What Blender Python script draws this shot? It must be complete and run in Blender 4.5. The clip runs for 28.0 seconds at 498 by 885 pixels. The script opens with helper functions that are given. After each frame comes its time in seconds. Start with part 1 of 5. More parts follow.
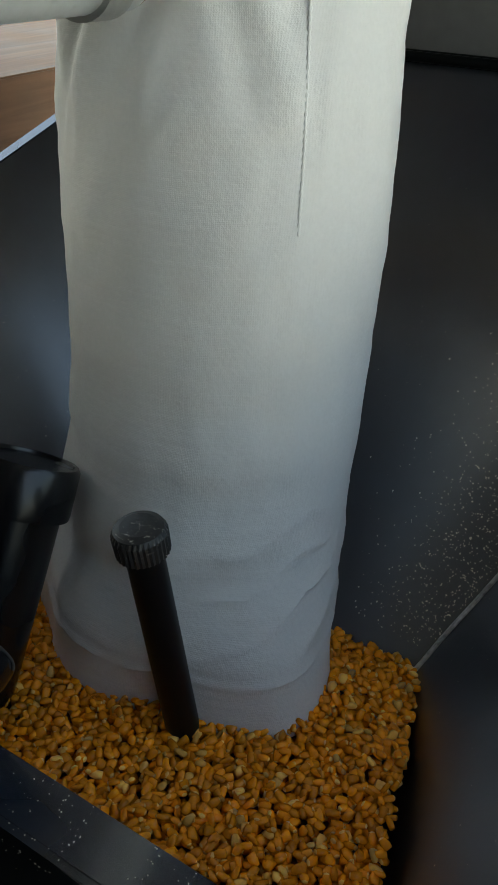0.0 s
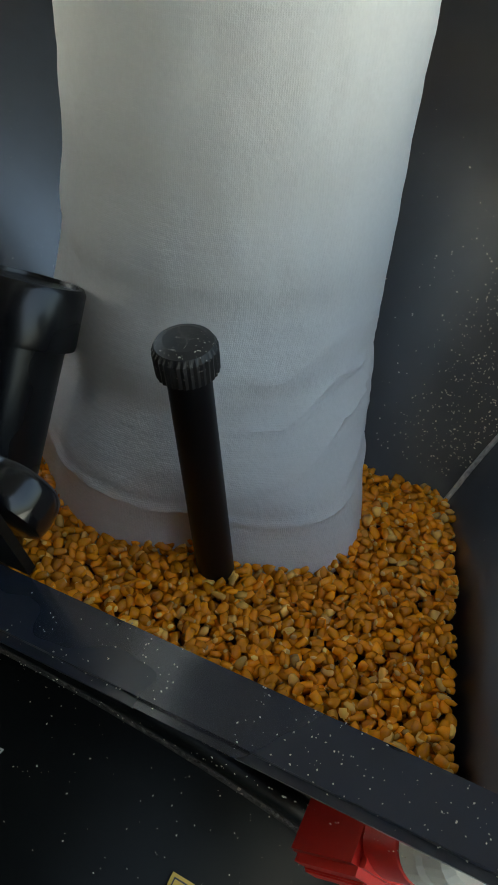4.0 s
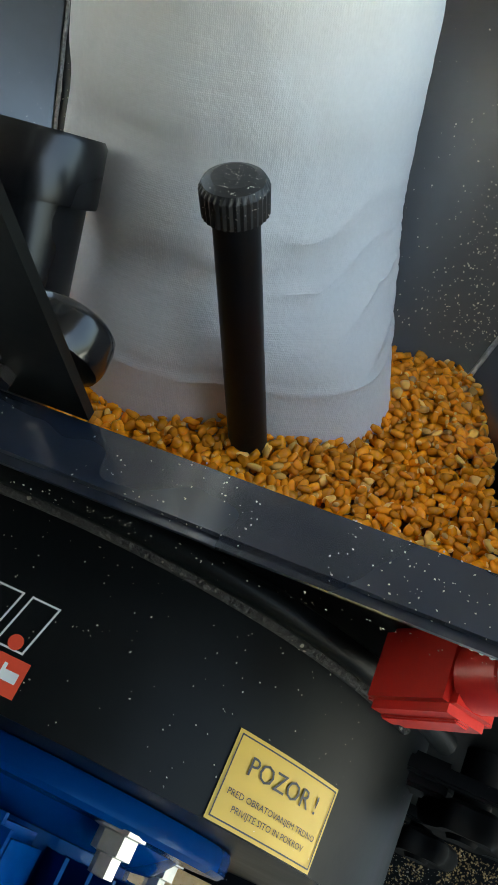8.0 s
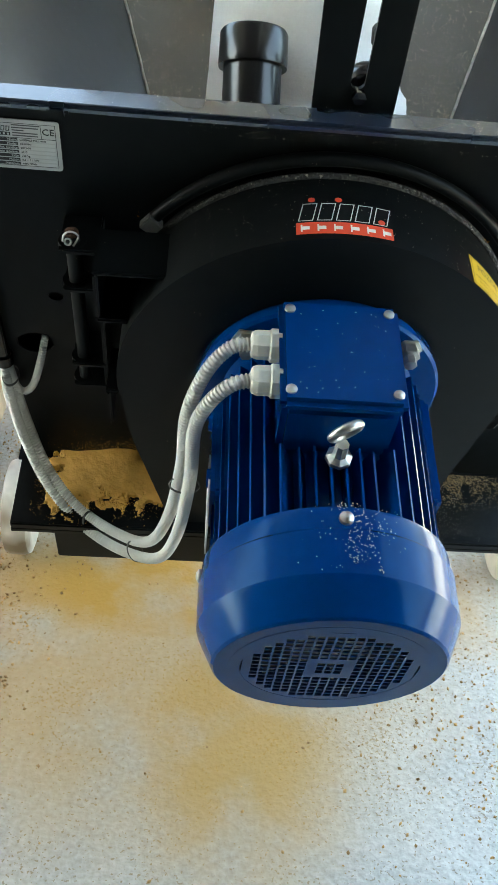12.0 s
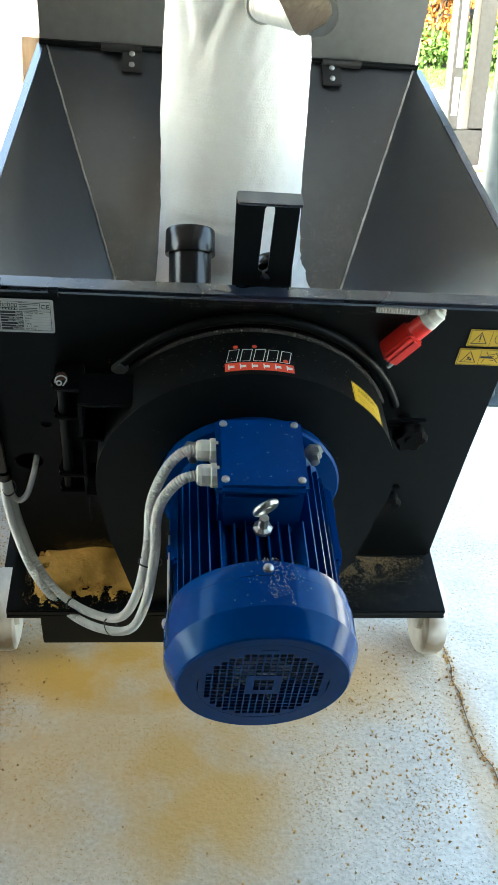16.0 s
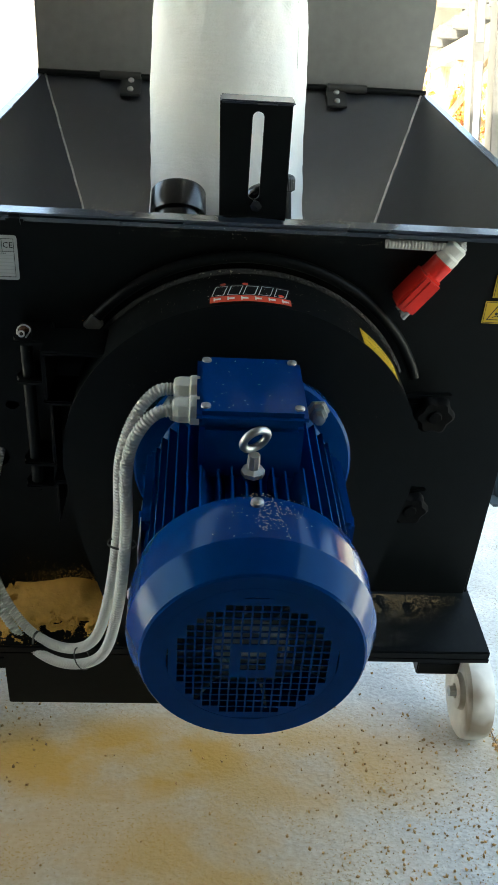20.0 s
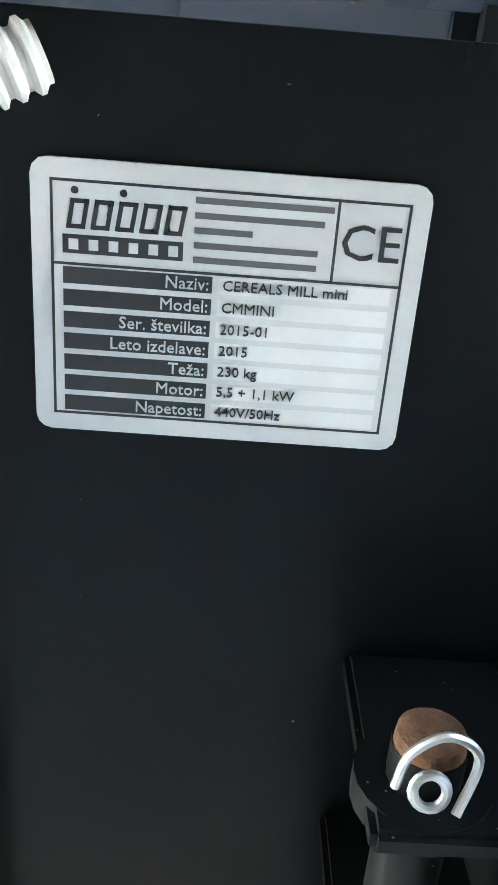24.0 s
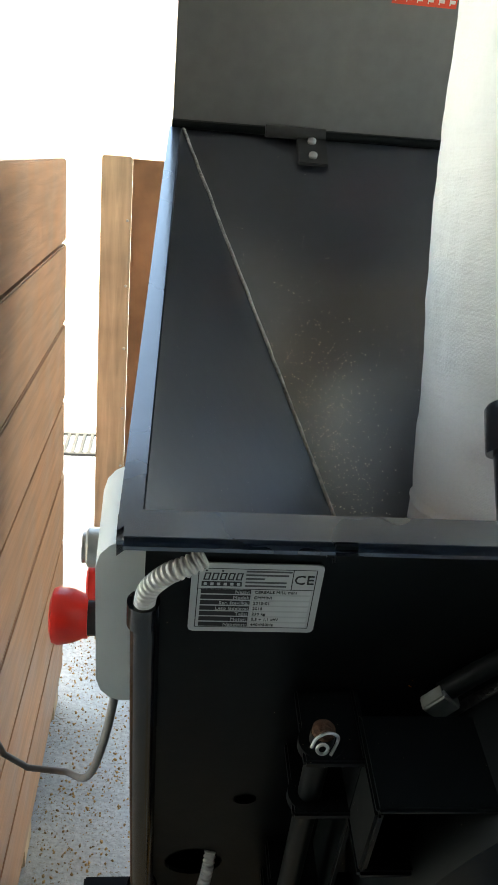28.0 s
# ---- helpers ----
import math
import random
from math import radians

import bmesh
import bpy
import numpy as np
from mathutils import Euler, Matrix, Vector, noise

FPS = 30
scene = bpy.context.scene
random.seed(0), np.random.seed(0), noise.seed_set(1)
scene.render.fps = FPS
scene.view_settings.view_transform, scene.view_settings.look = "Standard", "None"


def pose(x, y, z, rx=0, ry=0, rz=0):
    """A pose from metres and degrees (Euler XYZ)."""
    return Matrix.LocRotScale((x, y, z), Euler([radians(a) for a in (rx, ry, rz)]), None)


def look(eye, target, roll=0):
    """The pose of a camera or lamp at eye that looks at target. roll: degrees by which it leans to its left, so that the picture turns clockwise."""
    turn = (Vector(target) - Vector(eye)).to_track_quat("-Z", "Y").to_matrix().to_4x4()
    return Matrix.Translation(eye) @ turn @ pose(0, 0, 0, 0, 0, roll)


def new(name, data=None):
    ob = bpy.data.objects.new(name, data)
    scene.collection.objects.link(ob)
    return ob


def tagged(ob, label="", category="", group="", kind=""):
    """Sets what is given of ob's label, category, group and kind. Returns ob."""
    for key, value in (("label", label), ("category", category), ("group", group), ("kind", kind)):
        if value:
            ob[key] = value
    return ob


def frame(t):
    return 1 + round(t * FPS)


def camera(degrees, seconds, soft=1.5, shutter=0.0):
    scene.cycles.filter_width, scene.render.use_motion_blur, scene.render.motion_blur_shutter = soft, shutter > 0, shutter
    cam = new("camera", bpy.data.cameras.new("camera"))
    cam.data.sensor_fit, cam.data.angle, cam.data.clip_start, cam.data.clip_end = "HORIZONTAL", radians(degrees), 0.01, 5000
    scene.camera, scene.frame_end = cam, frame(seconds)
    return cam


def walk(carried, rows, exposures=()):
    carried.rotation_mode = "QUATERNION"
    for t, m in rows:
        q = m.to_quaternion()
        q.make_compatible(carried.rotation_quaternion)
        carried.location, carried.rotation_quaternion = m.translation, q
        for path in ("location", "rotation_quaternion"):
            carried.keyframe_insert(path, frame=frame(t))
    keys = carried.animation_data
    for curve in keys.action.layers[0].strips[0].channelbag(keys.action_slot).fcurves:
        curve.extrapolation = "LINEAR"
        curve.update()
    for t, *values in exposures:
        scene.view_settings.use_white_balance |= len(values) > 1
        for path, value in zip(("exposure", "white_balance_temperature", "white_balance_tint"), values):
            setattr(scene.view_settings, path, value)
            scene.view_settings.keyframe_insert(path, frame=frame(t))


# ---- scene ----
cam = camera(31.9, 28.0)
PATH = [
    (0, (0.398, -0.221, 1.668), (-0.505, 1.207, 0.597), 1.0),
    (0.5, (0.424, -0.34, 1.666), (-0.553, 1.076, 0.648), -3.3),
    (1, (0.431, -0.329, 1.686), (-0.634, 1.032, 0.678), -6.2),
    (1.5, (0.433, -0.322, 1.673), (-0.568, 1.072, 0.646), -6.2),
    (2, (0.434, -0.308, 1.634), (-0.385, 1.026, 0.39), -5.6),
    (2.5, (0.41, -0.302, 1.629), (-0.334, 1.063, 0.369), -4.1),
    (4.5, (0.276, -0.183, 1.562), (-0.39, 1.159, 0.236), 6.7),
    (5, (0.301, -0.124, 1.542), (-0.634, 1.026, 0.199), 1.6),
    (5.5, (0.289, -0.084, 1.518), (-0.763, 0.954, 0.171), 1.4),
    (6, (0.274, -0.067, 1.506), (-0.854, 0.895, 0.163), 2.7),
    (6.5, (0.267, -0.06, 1.506), (-0.907, 0.816, 0.144), 0.9),
    (7, (0.281, -0.082, 1.51), (-0.798, 0.914, 0.153), 2.8),
    (7.5, (0.283, -0.165, 1.532), (-0.542, 1.016, 0.145), 5.5),
    (8, (0.241, -0.274, 1.52), (-0.242, 1.07, 0.12), 5.6),
    (8.5, (0.246, -0.431, 1.515), (-0.12, 0.999, 0.166), 3.7),
    (9, (0.226, -0.623, 1.521), (-0.046, 0.863, 0.21), 4.9),
    (9.5, (0.204, -0.772, 1.527), (-0.018, 0.752, 0.251), 4.8),
    (10, (0.161, -0.91, 1.545), (-0.002, 0.621, 0.269), 5.1),
    (10.5, (0.084, -1.057, 1.539), (0.008, 0.508, 0.297), 5.7),
    (11, (0.008, -1.107, 1.506), (-0.045, 0.487, 0.3), 5.6),
    (11.5, (-0.077, -1.07, 1.502), (-0.079, 0.516, 0.284), 5.8),
    (13.5, (-0.412, -1.093, 1.604), (0.102, 0.445, 0.434), 5.7),
    (14, (-0.438, -1.143, 1.623), (-0.025, 0.472, 0.518), 6.4),
    (14.5, (-0.397, -1.19, 1.64), (-0.155, 0.488, 0.579), 6.4),
    (15, (-0.301, -1.262, 1.646), (-0.182, 0.464, 0.642), 7.0),
    (15.5, (-0.227, -1.337, 1.656), (-0.104, 0.406, 0.683), 5.7),
    (16, (-0.178, -1.433, 1.68), (0.04, 0.312, 0.728), 4.7),
    (16.5, (-0.16, -1.554, 1.724), (0.088, 0.2, 0.795), 3.9),
    (17, (-0.138, -1.632, 1.752), (0.085, 0.146, 0.865), 3.7),
    (17.5, (-0.099, -1.659, 1.741), (0.055, 0.139, 0.88), 3.7),
    (18, (-0.066, -1.666, 1.721), (0.024, 0.144, 0.875), 3.7),
    (18.5, (-0.061, -1.583, 1.637), (0.026, 0.259, 0.861), 4.1),
    (19, (-0.084, -1.443, 1.538), (0.053, 0.441, 0.879), 4.0),
    (19.5, (-0.08, -1.412, 1.411), (0.071, 0.492, 0.816), 3.5),
    (20, (-0.082, -1.355, 1.249), (0.051, 0.559, 0.686), 2.9),
    (20.5, (-0.142, -1.16, 1.184), (-0.018, 0.747, 0.595), 1.8),
    (21, (-0.228, -0.993, 1.16), (-0.125, 0.912, 0.559), 2.6),
    (21.5, (-0.279, -0.809, 1.156), (-0.271, 1.091, 0.531), 2.7),
    (22, (-0.353, -0.597, 1.151), (-0.292, 1.302, 0.529), 3.0),
    (22.5, (-0.376, -0.408, 1.131), (-0.34, 1.519, 0.594), 3.3),
    (24.5, (-0.407, -0.205, 1.126), (-0.335, 1.778, 0.874), 4.5),
    (25, (-0.409, -0.21, 1.128), (-0.32, 1.772, 0.882), 4.2),
    (25.5, (-0.411, -0.215, 1.134), (-0.326, 1.768, 0.891), 3.9),
    (26, (-0.41, -0.234, 1.145), (-0.328, 1.75, 0.909), 3.8),
    (26.5, (-0.413, -0.286, 1.158), (-0.288, 1.698, 0.942), 4.2),
    (27, (-0.438, -0.348, 1.217), (-0.241, 1.599, 0.805), 5.0),
    (27.5, (-0.482, -0.462, 1.333), (-0.323, 1.461, 0.805), 3.9),
    (28, (-0.485, -0.567, 1.441), (-0.266, 1.324, 0.828), 4.4),
]
walk(cam, [(t, look(eye, target, roll)) for t, eye, target, roll in PATH],
     exposures=[(0, 1.65, 6900, 0), (1, 2.2, 6750, 0), (2, 2.12, 6850, 0), (2.5, 2.1, 6900, 0), (4.5, 2.15, 7000, 0), (5, 2.45, 7000, 0), (6, 2.7, 7000, 0), (7, 3.2, 6900, 0), (8, 3.0, 6950, 0), (9, 3.3, 6900, 0), (10, 4.1, 6800, -3), (11, 3.8, 6950, -3), (14, 3.92, 6950, -2), (15, 3.65, 6750, -3), (16, 3.5, 6800, -3), (17, 3.05, 6900, -2), (19, 2.85, 6950, -1), (20, 3.02, 6950, -2), (21, 4.1, 6650, -3), (22, 4.55, 6600, -2), (25, 5.85, 6600, 8), (26, 5.95, 6700, 6), (27, 5.0, 6800, 3), (28, 3.05, 6900, 0)])

# ---- light ----
world = bpy.data.worlds.new("sky")
scene.world = world
world.use_nodes = True
wn = world.node_tree.nodes
sky = wn.new("ShaderNodeTexSky")
sky.sky_type = "NISHITA"
sky.sun_disc = False
sky.dust_density, sky.air_density = 6.0, 1.3
sky.sun_elevation, sky.sun_rotation = radians(52), radians(212)
world.node_tree.links.new(sky.outputs[0], wn["Background"].inputs[0])
wn["Background"].inputs[1].default_value = 0.15
sun = new("sun", bpy.data.lights.new("sun", "SUN"))
sun.data.energy, sun.data.angle, sun.data.color = 5.0, radians(0.6), (1.0, 0.94, 0.84)
sun.matrix_world = look((-2.5, -4.0, 6.0), (0.0, 0.0, 0.0))

# ---- materials ----
def mat(name, base, rough=0.5, metal=0.0, grain=40.0, vary=0.15, bump=0.1, coat=0.0, big=3.0, second=None, amount=0.0, spots=None, spot_scale=300.0, spot_cut=0.7, island=False, spec=0.5, wear=0.1, coat_ior=1.5, coat_rough=0.13, stretch=None):
    """A procedural surface: base colour, two scales of variation, fine relief, optional stain colour and scattered specks."""
    m = bpy.data.materials.new(name)
    m.use_nodes = True
    n, l = m.node_tree.nodes, m.node_tree.links
    b = n["Principled BSDF"]
    tc = n.new("ShaderNodeTexCoord")
    fine, wide = n.new("ShaderNodeTexNoise"), n.new("ShaderNodeTexNoise")
    fine.inputs["Scale"].default_value, fine.inputs["Detail"].default_value = grain, 6
    wide.inputs["Scale"].default_value, wide.inputs["Detail"].default_value = big, 4
    for t in (fine, wide):
        l.new(tc.outputs["Object"], t.inputs["Vector"])
    if stretch:
        mp = n.new("ShaderNodeMapping")
        mp.inputs["Scale"].default_value = stretch
        l.new(tc.outputs["Object"], mp.inputs["Vector"])
        l.new(mp.outputs[0], fine.inputs["Vector"])
        fine.inputs["Distortion"].default_value = 0.6
    add = n.new("ShaderNodeMath")
    add.operation = "ADD"
    l.new(fine.outputs[0], add.inputs[0])
    l.new(wide.outputs[0], add.inputs[1])
    rng = n.new("ShaderNodeMapRange")
    rng.inputs[1].default_value, rng.inputs[2].default_value = 0.6, 1.4
    rng.inputs[3].default_value, rng.inputs[4].default_value = 1 - vary, 1 + vary
    l.new(add.outputs[0], rng.inputs[0])
    hsv = n.new("ShaderNodeHueSaturation")
    hsv.inputs["Color"].default_value = (*base, 1)
    l.new(rng.outputs[0], hsv.inputs["Value"])
    col = hsv.outputs[0]
    if island:
        geo = n.new("ShaderNodeNewGeometry")
        r2 = n.new("ShaderNodeMapRange")
        r2.inputs[3].default_value, r2.inputs[4].default_value = 1 - island, 1 + island
        l.new(geo.outputs["Random Per Island"], r2.inputs[0])
        mul = n.new("ShaderNodeMath")
        mul.operation = "MULTIPLY"
        l.new(rng.outputs[0], mul.inputs[0])
        l.new(r2.outputs[0], mul.inputs[1])
        l.new(mul.outputs[0], hsv.inputs["Value"])
    if second:
        rp = n.new("ShaderNodeMapRange")
        rp.inputs[1].default_value, rp.inputs[2].default_value = 0.62 - amount * 0.3, 0.72 - amount * 0.3
        l.new(wide.outputs[0], rp.inputs[0])
        mx = n.new("ShaderNodeMix")
        mx.data_type = "RGBA"
        l.new(rp.outputs[0], mx.inputs[0])
        l.new(col, mx.inputs[6])
        mx.inputs[7].default_value = (*second, 1)
        col = mx.outputs[2]
    if spots:
        sp, msk = n.new("ShaderNodeTexNoise"), n.new("ShaderNodeTexNoise")
        sp.inputs["Scale"].default_value, sp.inputs["Detail"].default_value = spot_scale, 1
        msk.inputs["Scale"].default_value = 6
        for t in (sp, msk):
            l.new(tc.outputs["Object"], t.inputs["Vector"])
        ad = n.new("ShaderNodeMath")
        ad.operation = "MULTIPLY_ADD"
        l.new(msk.outputs[0], ad.inputs[0])
        ad.inputs[1].default_value = 0.35
        l.new(sp.outputs[0], ad.inputs[2])
        cut = n.new("ShaderNodeMapRange")
        cut.inputs[1].default_value, cut.inputs[2].default_value = spot_cut + 0.17, spot_cut + 0.21
        l.new(ad.outputs[0], cut.inputs[0])
        mx = n.new("ShaderNodeMix")
        mx.data_type = "RGBA"
        l.new(cut.outputs[0], mx.inputs[0])
        l.new(col, mx.inputs[6])
        mx.inputs[7].default_value = (*spots, 1)
        col = mx.outputs[2]
    l.new(col, b.inputs["Base Color"])
    rr = n.new("ShaderNodeMapRange")
    rr.inputs[1].default_value, rr.inputs[2].default_value = 0.3, 0.7
    rr.inputs[3].default_value, rr.inputs[4].default_value = max(rough - wear, 0.03), min(rough + wear, 1)
    l.new(wide.outputs[0], rr.inputs[0])
    l.new(rr.outputs[0], b.inputs["Roughness"])
    b.inputs["Metallic"].default_value = metal
    b.inputs["Specular IOR Level"].default_value = spec
    b.inputs["Coat Weight"].default_value = coat
    b.inputs["Coat Roughness"].default_value = coat_rough
    b.inputs["Coat IOR"].default_value = coat_ior
    if bump:
        bp = n.new("ShaderNodeBump")
        bp.inputs["Strength"].default_value, bp.inputs["Distance"].default_value = bump, 0.01
        l.new(fine.outputs[0], bp.inputs["Height"])
        l.new(bp.outputs[0], b.inputs["Normal"])
    return m


BLACK = mat("black_paint", (0.0036, 0.0044, 0.0046), 0.40, spec=0.11, bump=0.03, vary=0.3, spots=(0.35, 0.30, 0.22), spot_scale=420, spot_cut=0.82)
HOPPER = mat("dusty_black_paint", (0.014, 0.016, 0.023), 0.30, spec=0.8, coat=1.0, coat_ior=2.0, coat_rough=0.26, wear=0.02, bump=0.02, vary=0.3, spots=(0.4, 0.36, 0.3), spot_scale=420, spot_cut=0.79)
RIMPAINT = mat("black_rim_paint", (0.012, 0.018, 0.032), 0.28, spec=0.6, coat=1.0, coat_ior=1.8, bump=0.02, vary=0.3)
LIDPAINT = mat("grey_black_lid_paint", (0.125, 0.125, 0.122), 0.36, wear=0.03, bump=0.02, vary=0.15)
PLASTIC = mat("black_plastic", (0.005, 0.005, 0.006), 0.22, spec=0.5, bump=0.02)
PLATE = mat("worn_black_plate", (0.022, 0.021, 0.020), 0.45, bump=0.05, vary=0.4)
BLUE = mat("blue_enamel", (0.0, 0.030, 0.150), 0.20, spec=0.12, bump=0.004, vary=0.15)
BLUE.node_tree.nodes["Principled BSDF"].inputs["Specular Tint"].default_value = (0.30, 0.72, 1.0, 1)
STEEL = mat("zinc_steel", (0.46, 0.46, 0.44), 0.42, metal=1.0, bump=0.05, grain=120)
CLOTH = mat("woven_white_cloth", (0.80, 0.79, 0.77), 0.5, vary=0.05, bump=0.12, grain=260, big=6)
n, l = CLOTH.node_tree.nodes, CLOTH.node_tree.links
b = n["Principled BSDF"]
tc = n.new("ShaderNodeTexCoord")
weave = None
for axis in ("X", "Z"):
    wv = n.new("ShaderNodeTexWave")
    wv.bands_direction = axis
    wv.inputs["Scale"].default_value, wv.inputs["Distortion"].default_value, wv.inputs["Detail Scale"].default_value = 230, 3.0, 3
    l.new(tc.outputs["Object"], wv.inputs["Vector"])
    if weave is None:
        weave = wv.outputs["Fac"]
    else:
        mx = n.new("ShaderNodeMath")
        mx.operation = "MAXIMUM"
        l.new(weave, mx.inputs[0])
        l.new(wv.outputs["Fac"], mx.inputs[1])
        weave = mx.outputs[0]
bp = n.new("ShaderNodeBump")
bp.inputs["Strength"].default_value, bp.inputs["Distance"].default_value = 0.22, 0.0008
l.new(weave, bp.inputs["Height"])
stretch = n.new("ShaderNodeMapping")
stretch.inputs["Scale"].default_value = (9, 9, 85)
l.new(tc.outputs["Object"], stretch.inputs["Vector"])
crease = n.new("ShaderNodeTexNoise")
crease.inputs["Scale"].default_value, crease.inputs["Detail"].default_value = 1.0, 4
l.new(stretch.outputs[0], crease.inputs["Vector"])
bc = n.new("ShaderNodeBump")
bc.inputs["Strength"].default_value, bc.inputs["Distance"].default_value = 0.35, 0.004
l.new(crease.outputs[0], bc.inputs["Height"])
l.new(n["Bump"].outputs[0], bc.inputs["Normal"])
l.new(bc.outputs[0], bp.inputs["Normal"])
l.new(bp.outputs[0], b.inputs["Normal"])
thin = n.new("ShaderNodeBsdfTranslucent")
thin.inputs["Color"].default_value = (0.8, 0.78, 0.74, 1)
both = n.new("ShaderNodeMixShader")
both.inputs[0].default_value = 0.18
l.new(b.outputs[0], both.inputs[1])
l.new(thin.outputs[0], both.inputs[2])
l.new(both.outputs[0], n["Material Output"].inputs[0])
CORN = mat("maize", (0.90, 0.325, 0.008), 0.20, vary=0.2, bump=0.0, grain=200, island=0.28)
# far darker than the maize: shade between kernels put into the colour
CORN_SHADE = mat("maize_gap_shade", (0.12, 0.035, 0.003), 0.7, vary=0.4, bump=0.4, grain=90)
CORN_TIP = mat("maize_pale", (0.92, 0.52, 0.10), 0.26, vary=0.2, bump=0.0, grain=200, island=0.4)
CONCRETE = mat("concrete", (0.42, 0.41, 0.39), 0.85, vary=0.25, bump=0.6, grain=35, big=2.5)
WOOD = mat("brown_stained_wood", (0.36, 0.18, 0.09), 0.5, vary=0.36, bump=0.12, grain=60, big=7, stretch=(1, 0.07, 1))
PALEWOOD = mat("pale_wood", (0.45, 0.32, 0.2), 0.65, vary=0.4, bump=0.1, grain=60, big=7, stretch=(1, 1, 0.07))
GREY = mat("grey_plastic", (0.60, 0.62, 0.61), 0.4, vary=0.06, bump=0.02)
CONDUIT = mat("grey_conduit", (0.50, 0.49, 0.46), 0.45, vary=0.08, bump=0.02)
RED = mat("red_plastic", (0.62, 0.02, 0.012), 0.35, vary=0.08, bump=0.02)
YELLOW = mat("yellow_sign", (0.52, 0.33, 0.016), 0.4, vary=0.05, bump=0.0)
INK = mat("black_ink", (0.012, 0.012, 0.012), 0.5, vary=0.1, bump=0.0)
WHITE = mat("white_nylon", (0.68, 0.66, 0.60), 0.45, vary=0.12, bump=0.05, second=(0.25, 0.2, 0.14), amount=0.2)
SILVER = mat("silver_foil", (0.50, 0.50, 0.49), 0.32, metal=0.2, vary=0.05, bump=0.0)
GALV = mat("galvanised_steel", (0.56, 0.57, 0.57), 0.42, metal=0.7, vary=0.3, bump=0.08, grain=25, big=14, second=(0.30, 0.28, 0.24), amount=0.0)
GRASS = mat("grass", (0.06, 0.12, 0.02), 0.8, vary=0.4, bump=0.3)
LEAF = mat("autumn_leaves", (0.45, 0.16, 0.03), 0.7, vary=0.3, bump=0.0, island=0.5)
GREEN = mat("green_leaves", (0.07, 0.13, 0.025), 0.7, vary=0.3, bump=0.0, island=0.5)
ROOF = mat("weathered_timber", (0.080, 0.078, 0.076), 0.8, vary=0.3, bump=0.2)
WALL = mat("pale_plaster", (0.55, 0.52, 0.46), 0.85, vary=0.15, bump=0.2)
FLOUR = mat("yellow_flour", (0.56, 0.31, 0.065), 0.9, vary=0.2, bump=0.4, grain=60)
POST = mat("blue_grey_steel", (0.030, 0.047, 0.061), 0.45, vary=0.4, bump=0.1, second=(0.12, 0.15, 0.16), amount=0.2)
WELD = mat("dusty_weld", (0.020, 0.019, 0.017), 0.7, vary=0.6, bump=0.8, grain=180, spots=(0.25, 0.22, 0.17), spot_scale=160, spot_cut=0.72)

ROD = mat("matt_black_rod", (0.004, 0.004, 0.005), 0.42, spec=0.22, bump=0.02)
BEAD = mat("dull_weld_bead", (0.52, 0.50, 0.46), 0.6, vary=0.6, bump=0.6, grain=220, big=30)
RUBBER = mat("matt_black_rubber", (0.004, 0.004, 0.004), 0.85, spec=0.08, bump=0.05)

# ---- tools ----
TILT, RIM = 17.0, 1.2
MACHINE = pose(0, 0, RIM, TILT, 0, 0)


def thing(name, m=None, label="", category="", group="", kind=""):
    ob = new(name)
    ob.matrix_world = m if m else Matrix()
    ob.empty_display_size = 0.05
    return tagged(ob, label, category, group, kind)


def part(name, bm, material, parent=None, label="", smooth=False, bevel=0.0):
    if bevel:
        sharp = [e for e in bm.edges if len(e.link_faces) == 2 and e.calc_face_angle(0) > 0.6]
        bmesh.ops.bevel(bm, geom=sharp, offset=bevel, segments=2, affect="EDGES", clamp_overlap=True)
    bmesh.ops.recalc_face_normals(bm, faces=bm.faces)
    me = bpy.data.meshes.new(name)
    bm.to_mesh(me)
    bm.free()
    for mm in material if isinstance(material, (list, tuple)) else (material,):
        me.materials.append(mm)
    if smooth:
        for p in me.polygons:
            p.use_smooth = True
        me.set_sharp_from_angle(angle=0.7 if smooth is True else smooth)
    ob = new(name, me)
    if parent:
        ob.parent = parent
    return tagged(ob, label)


def block(x0, x1, y0, y1, z0, z1, bm=None, m=None):
    bm = bm or bmesh.new()
    r = bmesh.ops.create_cube(bm, size=1)["verts"]
    t = Matrix.LocRotScale(((x0 + x1) / 2, (y0 + y1) / 2, (z0 + z1) / 2), None, (x1 - x0, y1 - y0, z1 - z0))
    bmesh.ops.transform(bm, matrix=(m @ t) if m else t, verts=r)
    return bm


def prism(outline, a, b, axis="y", bm=None):
    """A flat shape, drawn in the two other axes, with thickness from a to b along an axis."""
    bm = bm or bmesh.new()
    put = {"x": lambda p, q, d: (d, p, q), "y": lambda p, q, d: (p, d, q), "z": lambda p, q, d: (p, q, d)}[axis]
    lo = [bm.verts.new(put(p, q, a)) for p, q in outline]
    hi = [bm.verts.new(put(p, q, b)) for p, q in outline]
    bm.faces.new(lo)
    bm.faces.new(hi[::-1])
    for i in range(len(lo)):
        j = (i + 1) % len(lo)
        bm.faces.new((lo[i], lo[j], hi[j], hi[i]))
    return bm


